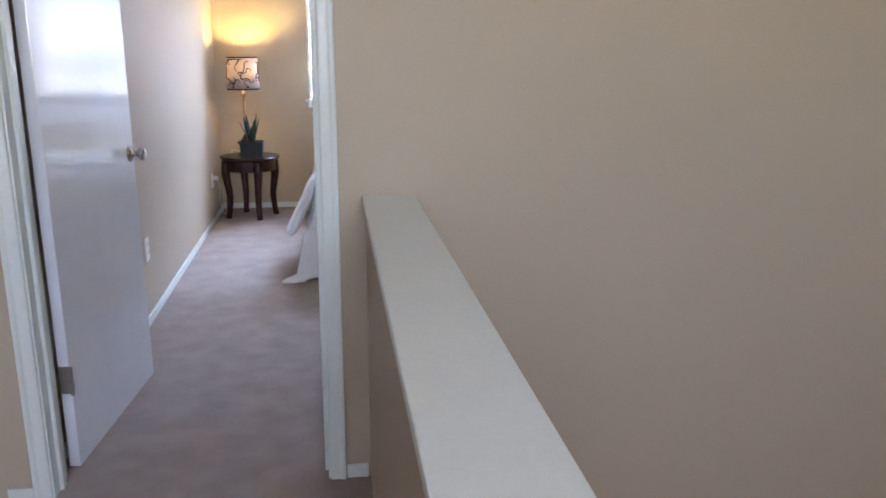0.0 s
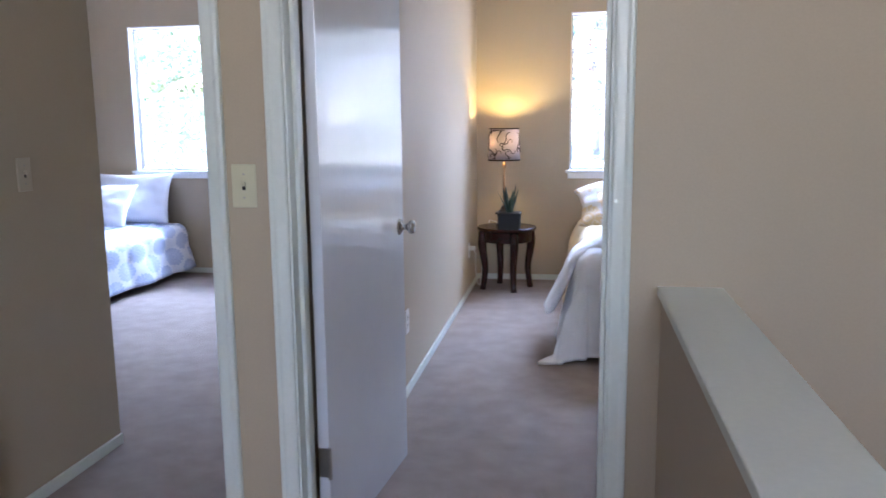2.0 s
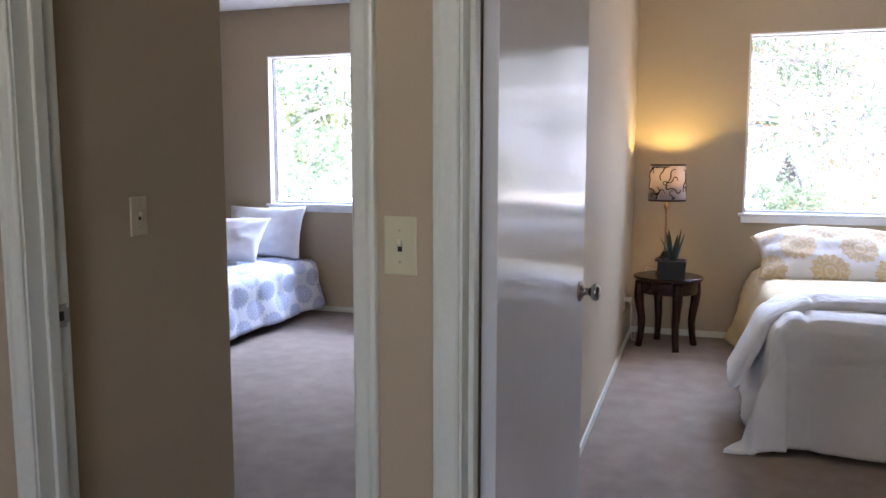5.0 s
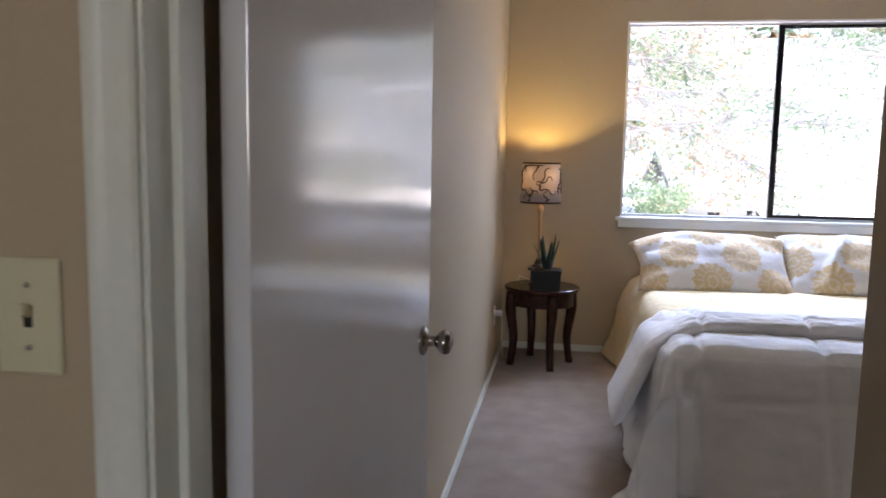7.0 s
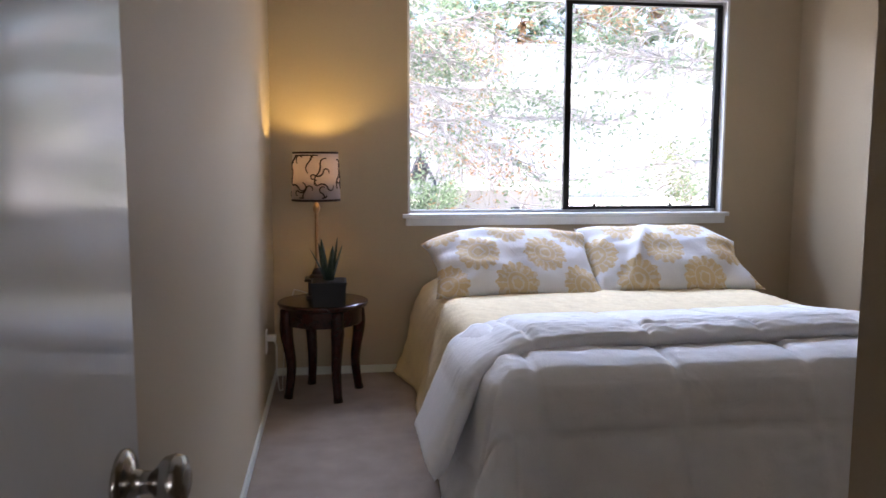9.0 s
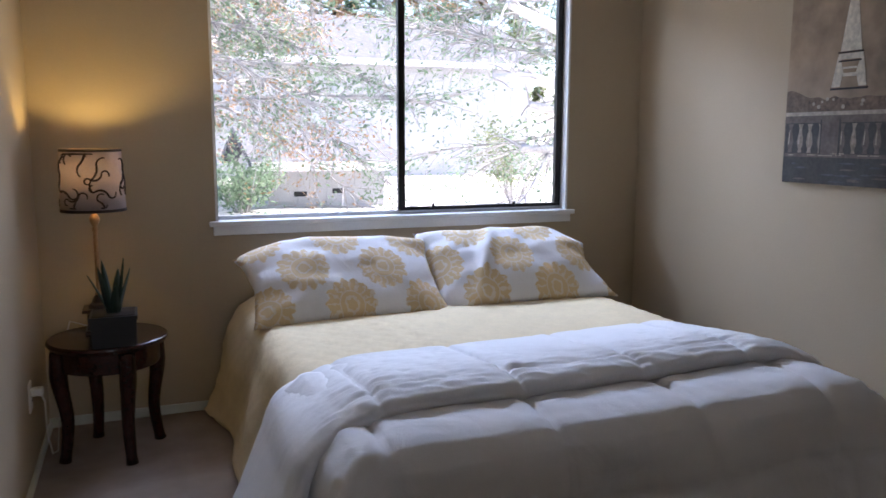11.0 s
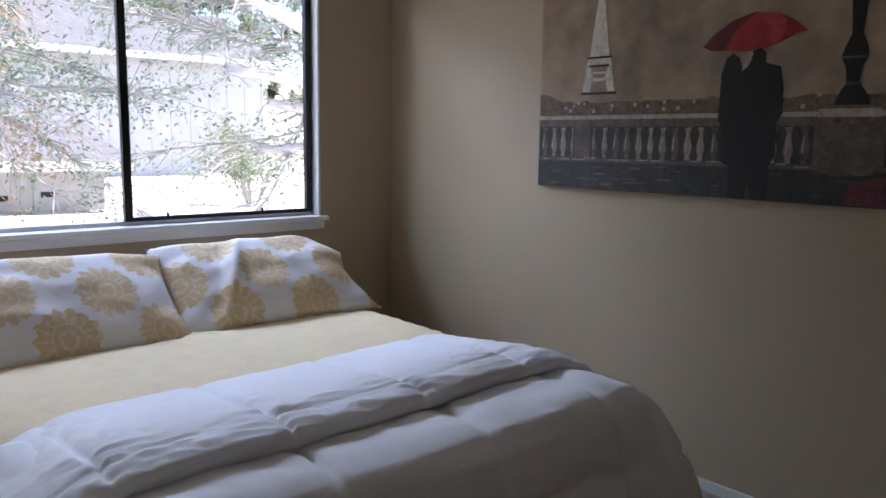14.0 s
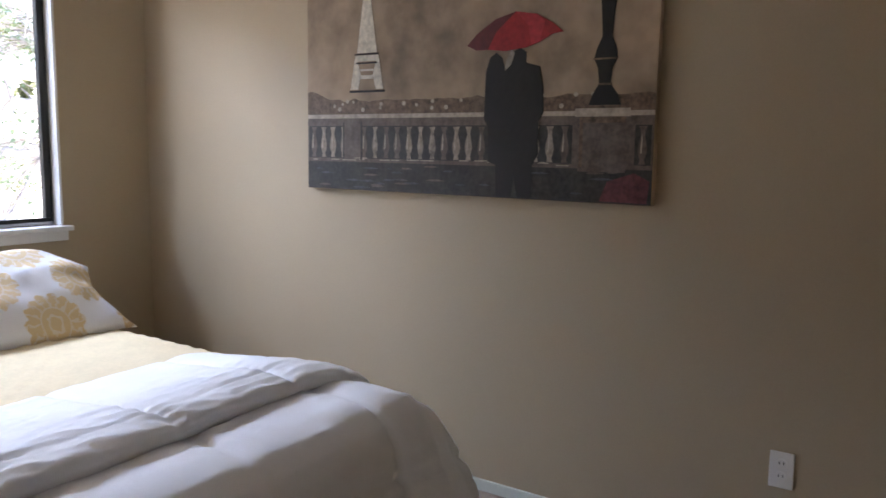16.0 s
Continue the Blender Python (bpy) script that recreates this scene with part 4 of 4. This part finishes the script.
# the lamp post and its plinth
paint("painted_plinth", [rect(4.665, 4.500, 1.225, 1.405)], STONEP, 4)
paint("painted_plinth", [rect(4.680, 4.490, 1.405, 1.432)], PALEP, 4)
paint("painted_plinth_shadow", [rect(4.662, 4.650, 1.24, 1.40), rect(4.66, 4.505, 1.385, 1.405)], CITYP, 5)
paint("painted_lamp_post", [[(4.633, 1.442), (4.523, 1.442), (4.535, 1.475), (4.562, 1.51), (4.556, 1.56), (4.541, 1.59), (4.545, 1.62), (4.562, 1.66), (4.556, 1.74), (4.548, 1.80), (4.552, 2.08), (4.602, 2.08), (4.606, 1.80), (4.600, 1.74), (4.594, 1.66), (4.612, 1.62), (4.620, 1.59), (4.606, 1.56), (4.600, 1.51), (4.622, 1.475)]], INKP, 6)
paint("painted_post_band", [rect(4.622, 4.540, 1.586, 1.592), rect(4.60, 4.556, 1.505, 1.512)], CITYP, 7)
paint("painted_blush", [[(4.585, 1.130), (4.425, 1.128), (4.418, 1.20), (4.47, 1.225), (4.56, 1.195)]], BLUSH, 3)

# ---- outdoors ----
SIDING = mat("pale_grey_siding", (0.47, 0.47, 0.475), 0.8, vary=0.1, scale=2, grain=30)
ROOFM = mat("grey_shingle", (0.13, 0.13, 0.135), 0.9, vary=0.3, scale=6, grain=40, bump=0.4)
DRYGRASS = mat("dry_ground", (0.60, 0.57, 0.51), 0.95, vary=0.3, scale=0.5, grain=9, bump=0.5)
BARK = mat("grey_bark", (0.40, 0.38, 0.36), 0.9, vary=0.3, scale=8, grain=50, bump=0.5)


def leaf_mat(name, color):
    """Thin leaves: partly reflecting, partly letting the sun through."""
    m = mat(name, color, 0.6, vary=0.3, scale=1.2, grain=8, bump=0)
    t = m.node_tree
    b, out = t.nodes["Principled BSDF"], t.nodes["Material Output"]
    tr, mx = t.nodes.new("ShaderNodeBsdfTranslucent"), t.nodes.new("ShaderNodeMixShader")
    t.links.new(b.inputs["Base Color"].links[0].from_socket, tr.inputs[0])
    mx.inputs[0].default_value = 0.45
    t.links.new(b.outputs[0], mx.inputs[1])
    t.links.new(tr.outputs[0], mx.inputs[2])
    t.links.new(mx.outputs[0], out.inputs[0])
    return m


LEAF_G, LEAF_Y, LEAF_O = leaf_mat("green_foliage", (0.20, 0.28, 0.17)), leaf_mat("light_green_foliage", (0.20, 0.23, 0.11)), leaf_mat("rust_foliage", (0.38, 0.24, 0.13))


def ground_z(x, y):
    """Low beside the house, then a bank that climbs away from it."""
    f = ease(min(1.0, max(0.0, (y - 8.5) / 9.5)))
    return -2.9 + 2.75 * f + max(0.0, y - 18) * 0.03


gm = bmesh.new()
xs = [-400, -120, -50] + [-30 + 2 * i for i in range(31)] + [50, 120, 400]
ys = [-400, -60, -10, 4] + [7.2 + 0.9 * i for i in range(30)] + [50, 120, 500]
gv = [[gm.verts.new((x, y, ground_z(x, y) - (0.1 if y < 7.16 else 0.0) + (0.12 * noise.noise((x * 0.4, y * 0.4, 0)) if 8 < y < 40 else 0))) for x in xs] for y in ys]
for j in range(len(ys) - 1):
    for i in range(len(xs) - 1):
        gm.faces.new((gv[j][i], gv[j][i + 1], gv[j + 1][i + 1], gv[j + 1][i]))
tagged(link_mesh("ground", gm, DRYGRASS, True), "pale dry ground rising behind the house", "ground", kind="structure")


def house(label, x0, x1, y0, y1, zb, zw, rise, wall, windows, vents=()):
    root = thing("house", label, "house", ((x0 + x1) / 2, y0, zb))
    cx = (x0 + x1) / 2
    def sub(name, bm, material, parent=root):
        bmesh.ops.translate(bm, vec=(-cx, -y0, -zb), verts=bm.verts)
        return part(name, bm, material, parent)
    sub("wall", box(bmesh.new(), x0, x1, y0, y1, zb - 1.0, zw), wall)
    n = int((x1 - x0) / 0.6)
    for i in range(n + 1):
        x = x0 + (x1 - x0) * i / n
        sub("batten", box(bmesh.new(), x - 0.025, x + 0.025, y0 - 0.02, y0, zb, zw), wall)
    r = bmesh.new()
    ym = (y0 + y1) / 2
    prof = [(y0 - 0.5, zw - 0.05), (ym, zw + rise), (y1 + 0.5, zw - 0.05), (y1 + 0.5, zw + 0.10), (ym, zw + rise + 0.15), (y0 - 0.5, zw + 0.10)]
    a, b = ([r.verts.new((x, y, z)) for y, z in prof] for x in (x0 - 0.4, x1 + 0.4))
    for i in range(6):
        r.faces.new((a[i], a[(i + 1) % 6], b[(i + 1) % 6], b[i]))
    r.faces.new(a)
    r.faces.new(list(reversed(b)))
    sub("roof", r, ROOFM)
    g = bmesh.new()
    a, b = ([g.verts.new((x, y, z)) for y, z in ((y0, zw), (ym, zw + rise - 0.04), (y1, zw))] for x in (x0, x1))
    for i in range(3):
        g.faces.new((a[i], a[(i + 1) % 3], b[(i + 1) % 3], b[i]))
    g.faces.new(a)
    g.faces.new(list(reversed(b)))
    sub("gable", g, wall)
    sub("fascia", box(bmesh.new(), x0 - 0.4, x1 + 0.4, y0 - 0.55, y0 - 0.501, zw - 0.06, zw + 0.12), WHITE)
    for wx, wz, ww, wh in windows:
        w = sub("window", box(bmesh.new(), wx, wx + ww, y0 - 0.05, y0 - 0.021, wz, wz + wh), WHITE)
        bm = box(bmesh.new(), wx + 0.06, wx + ww - 0.06, y0 - 0.056, y0 - 0.051, wz + 0.06, wz + wh - 0.06)
        bmesh.ops.translate(bm, vec=(-cx, -y0, -zb), verts=bm.verts)
        part("pane", bm, BRONZE, w)
    for vx, vz in vents:
        sub("vent", box(bmesh.new(), vx, vx + 0.26, y0 - 0.03, y0 - 0.001, vz, vz + 0.10), DARK)
    return root


house("low pale house with foundation vents on the bank", 2.0, 4.4, 19.0, 24.0, -0.35, 0.72, 0.7, SIDING, (), ((2.5, 0.12), (3.3, 0.17)))
house("pale grey two-storey house behind", 1.0, 12.0, 27.0, 34.0, 0.3, 3.6, 1.8, SIDING, ())
house("pale grey house up the bank", -14.0, -3.5, 25.0, 31.0, 0.1, 3.0, 1.5, SIDING, ((-8.0, 1.3, 1.2, 1.0), (-5.5, 1.3, 1.0, 1.0)))


def tree(label, x, y, height, spread, seed, leaf, leaves, lsize, bare=0, bias=(0, 0), low=0.3):
    """A tapered trunk with limbs, twigs and a ragged crown of single leaves."""
    rng = random.Random(seed)
    zb = ground_z(x, y) - 0.1
    root = thing("tree", label, "tree", (x, y, zb))
    trunk, crown = bmesh.new(), bmesh.new()
    pts = [(0.25 * noise.noise((i * 0.6, seed, 0)), 0.25 * noise.noise((i * 0.6, seed, 5)), height * i / 9) for i in range(10)]
    tube(trunk, pts, [(0.10 if bare else 0.15) * (1 - i / 11) * height / 7 for i in range(10)], 9)
    part("trunk", trunk, BARK, root, smooth=True)
    tips, limbs = [], bmesh.new()
    for k in range(34 if bare else 22):
        f = low + (0.98 - low) * k / (34 if bare else 22)
        i0 = int(f * 9)
        p = Vector(pts[i0])
        p.z = height * f
        a = k * 2.4 + rng.uniform(-0.5, 0.5)
        L = spread * (1.1 - 0.6 * f) * rng.uniform(0.7, 1.15)
        d = Vector((math.cos(a) + bias[0], math.sin(a) + bias[1], rng.uniform(0.0, 0.5))).normalized()
        line, q = [p.copy()], p.copy()
        for s in range(8):
            d = (d + Vector((rng.uniform(-.22, .22), rng.uniform(-.22, .22), rng.uniform(-.24, .14)))).normalized()
            q = q + d * L / 8
            line.append(q.copy())
        tube(limbs, line, [(0.028 if bare else 0.045) * height / 7 * (1 - i / 9) + 0.004 for i in range(9)], 5)
        for s in range(2, 9):
            for _ in range(8 if bare else 2):
                e = (d + Vector((rng.uniform(-1, 1), rng.uniform(-1, 1), rng.uniform(-.8, .6)))).normalized()
                e2 = (e + Vector((rng.uniform(-.7, .7), rng.uniform(-.7, .7), rng.uniform(-.7, .2)))).normalized()
                reach = L * (rng.uniform(0.06, 0.13) if bare else 0.125)
                tw = [line[s], line[s] + e * reach, line[s] + (e + e2 * 0.9) * reach]
                tube(limbs, tw, [0.011, 0.008, 0.003] if bare else [0.011, 0.007, 0.003], 4)
                tips.append((tw[1], tw[2]))
    part("limbs", limbs, BARK, root)
    for _ in range(leaves):
        a, b = tips[rng.randrange(len(tips))]
        c = a.lerp(b, rng.uniform(0.2, 1.15)) + Vector((rng.gauss(0, .09), rng.gauss(0, .09), rng.gauss(0, .09)))
        u = Vector((rng.gauss(0, 1), rng.gauss(0, 1), rng.gauss(0, 1))).normalized()
        w = u.orthogonal().normalized()
        s = lsize * rng.uniform(0.6, 1.3)
        v = [crown.verts.new(c + u * s), crown.verts.new(c + w * s * 0.45), crown.verts.new(c - u * s), crown.verts.new(c - w * s * 0.45)]
        crown.faces.new(v)
    part("crown", crown, leaf, root)
    return root


tree("tall bare-twigged pine with thin green needles", 0.1, 15.5, 8.0, 4.4, 21, LEAF_G, 22000, 0.042, bare=1, bias=(0.9, 0.1))
tree("rust-leaved tree with fine bare twigs", -1.2, 17.5, 8.0, 5.2, 8, LEAF_O, 17000, 0.038, bare=1, bias=(0.9, -0.1))
tree("pine with long drooping limbs", 7.6, 13.5, 9.0, 6.0, 33, LEAF_G, 22000, 0.042, bare=1, bias=(-0.9, 0.0))
tree("green leafy tree on the bank", -6.0, 14.0, 9.0, 3.6, 14, LEAF_G, 9000, 0.07, low=0.25)
tree("light green leafy tree beyond the fence", -8.5, 17.0, 9.0, 3.8, 17, LEAF_Y, 9000, 0.075, low=0.2)
tree("green tree behind the houses", 5.0, 37.0, 13.0, 5.5, 41, LEAF_G, 10000, 0.20, low=0.2)
tree("rust tree behind the houses", 10.5, 38.0, 13.0, 5.5, 44, LEAF_O, 11000, 0.20, low=0.2)
tree("tall green tree behind the houses", 16.5, 37.0, 13.5, 5.5, 47, LEAF_Y, 10000, 0.20, low=0.2)
tree("green tree beside the grey house", 1.0, 30.0, 11.0, 4.6, 49, LEAF_G, 8000, 0.15, low=0.2)


def shrub(label, x, y, r, h, seed, leaf, n):
    rng = random.Random(seed)
    root = thing("shrub", label, "shrub", (x, y, ground_z(x, y) - 0.05))
    stems, crown = bmesh.new(), bmesh.new()
    for k in range(14):
        a, l = rng.uniform(0, 6.28), rng.uniform(0.5, 1.0)
        tip = Vector((r * l * math.cos(a), r * l * math.sin(a), h * rng.uniform(0.6, 1.0)))
        tube(stems, [(0.05 * math.cos(a), 0.05 * math.sin(a), 0), tip * 0.5 + Vector((0, 0, 0.1)), tip], [0.02, 0.012, 0.004], 5)
        for _ in range(n // 14):
            c = tip * rng.uniform(0.35, 1.05) + Vector((rng.gauss(0, .12), rng.gauss(0, .12), rng.gauss(0, .1)))
            c.z = max(0.03, c.z)
            u = Vector((rng.gauss(0, 1), rng.gauss(0, 1), rng.gauss(0, 1))).normalized()
            w, s = u.orthogonal().normalized(), rng.uniform(0.03, 0.06)
            crown.faces.new([crown.verts.new(c + u * s), crown.verts.new(c + w * s * 0.5), crown.verts.new(c - u * s), crown.verts.new(c - w * s * 0.5)])
    part("stems", stems, BARK, root)
    part("crown", crown, leaf, root)
    return root


def limb_tree():
    """A leaning tree whose thick pale limbs reach across the window in the sun."""
    rng = random.Random(71)
    x, y = 6.4, 12.0
    zb = ground_z(x, y) - 0.1
    root = thing("tree", "leaning tree with thick pale sunlit limbs", "tree", (x, y, zb))
    trunk = bmesh.new()
    tube(trunk, [(0, 0, 0), (-0.1, 0, 1.2), (-0.3, -0.1, 2.6), (-0.5, -0.1, 4.2), (-0.4, 0.1, 6.2)], [0.24, 0.2, 0.18, 0.14, 0.05], 10)
    part("trunk", trunk, PALEBARK, root, smooth=True)
    for z0, reach, drop in ((4.05, 2.6, 0.0), (3.72, 2.0, 0.12), (3.45, 2.1, -0.12), (4.5, 2.4, 0.35)):
        bm, q, line = bmesh.new(), Vector((-0.3, -0.1, z0)), []
        for i in range(9):
            line.append(q.copy())
            q = q + Vector((-reach / 8, rng.uniform(-0.08, 0.05), drop / 8 + rng.uniform(-0.07, 0.07)))
        tube(bm, line, [0.15 - 0.013 * i for i in range(9)], 8)
        limb = part("limb", bm, PALEBARK, root, smooth=True)
        twigs = bmesh.new()
        for k in range(16):
            p = line[rng.randrange(3, 9)]
            d = Vector((rng.uniform(-1, 0.3), rng.uniform(-0.5, 0.5), rng.uniform(-0.5, 0.9))).normalized() * rng.uniform(0.25, 0.6)
            tube(twigs, [p, p + d * 0.5 + Vector((0, 0, 0.03)), p + d], [0.018, 0.012, 0.004], 4)
        part("twigs", twigs, BARK, limb)
    return root


PALEBARK = mat("pale_smooth_bark", (0.58, 0.55, 0.51), 0.85, vary=0.2, scale=5, grain=40, bump=0.3)
limb_tree()
shrub("dark green shrub at the corner of the low house", 1.35, 18.2, 0.85, 1.2, 3, LEAF_G, 2200)
shrub("light green spiky shrub on the bank", 7.3, 18.6, 1.0, 2.0, 4, LEAF_Y, 2000)
shrub("low green shrub on the bank", 1.2, 16.0, 0.5, 0.5, 6, LEAF_G, 1000)
fence = thing("fence", "pale weathered board fence on the bank", "fence", (-8.0, 13.0, ground_z(-8, 13)))
for i in range(40):
    x = -3.9 + 0.2 * i
    zt = ground_z(-8, 13.0)
    part("board", box(bmesh.new(), x, x + 0.185, -0.012, 0.012, -0.3, 1.55 + 0.02 * math.sin(i * 2.3)), SIDING, fence)
for z in (0.3, 1.2):
    part("rail", box(bmesh.new(), -3.9, 4.1, 0.013, 0.06, z, z + 0.09), SIDING, fence)
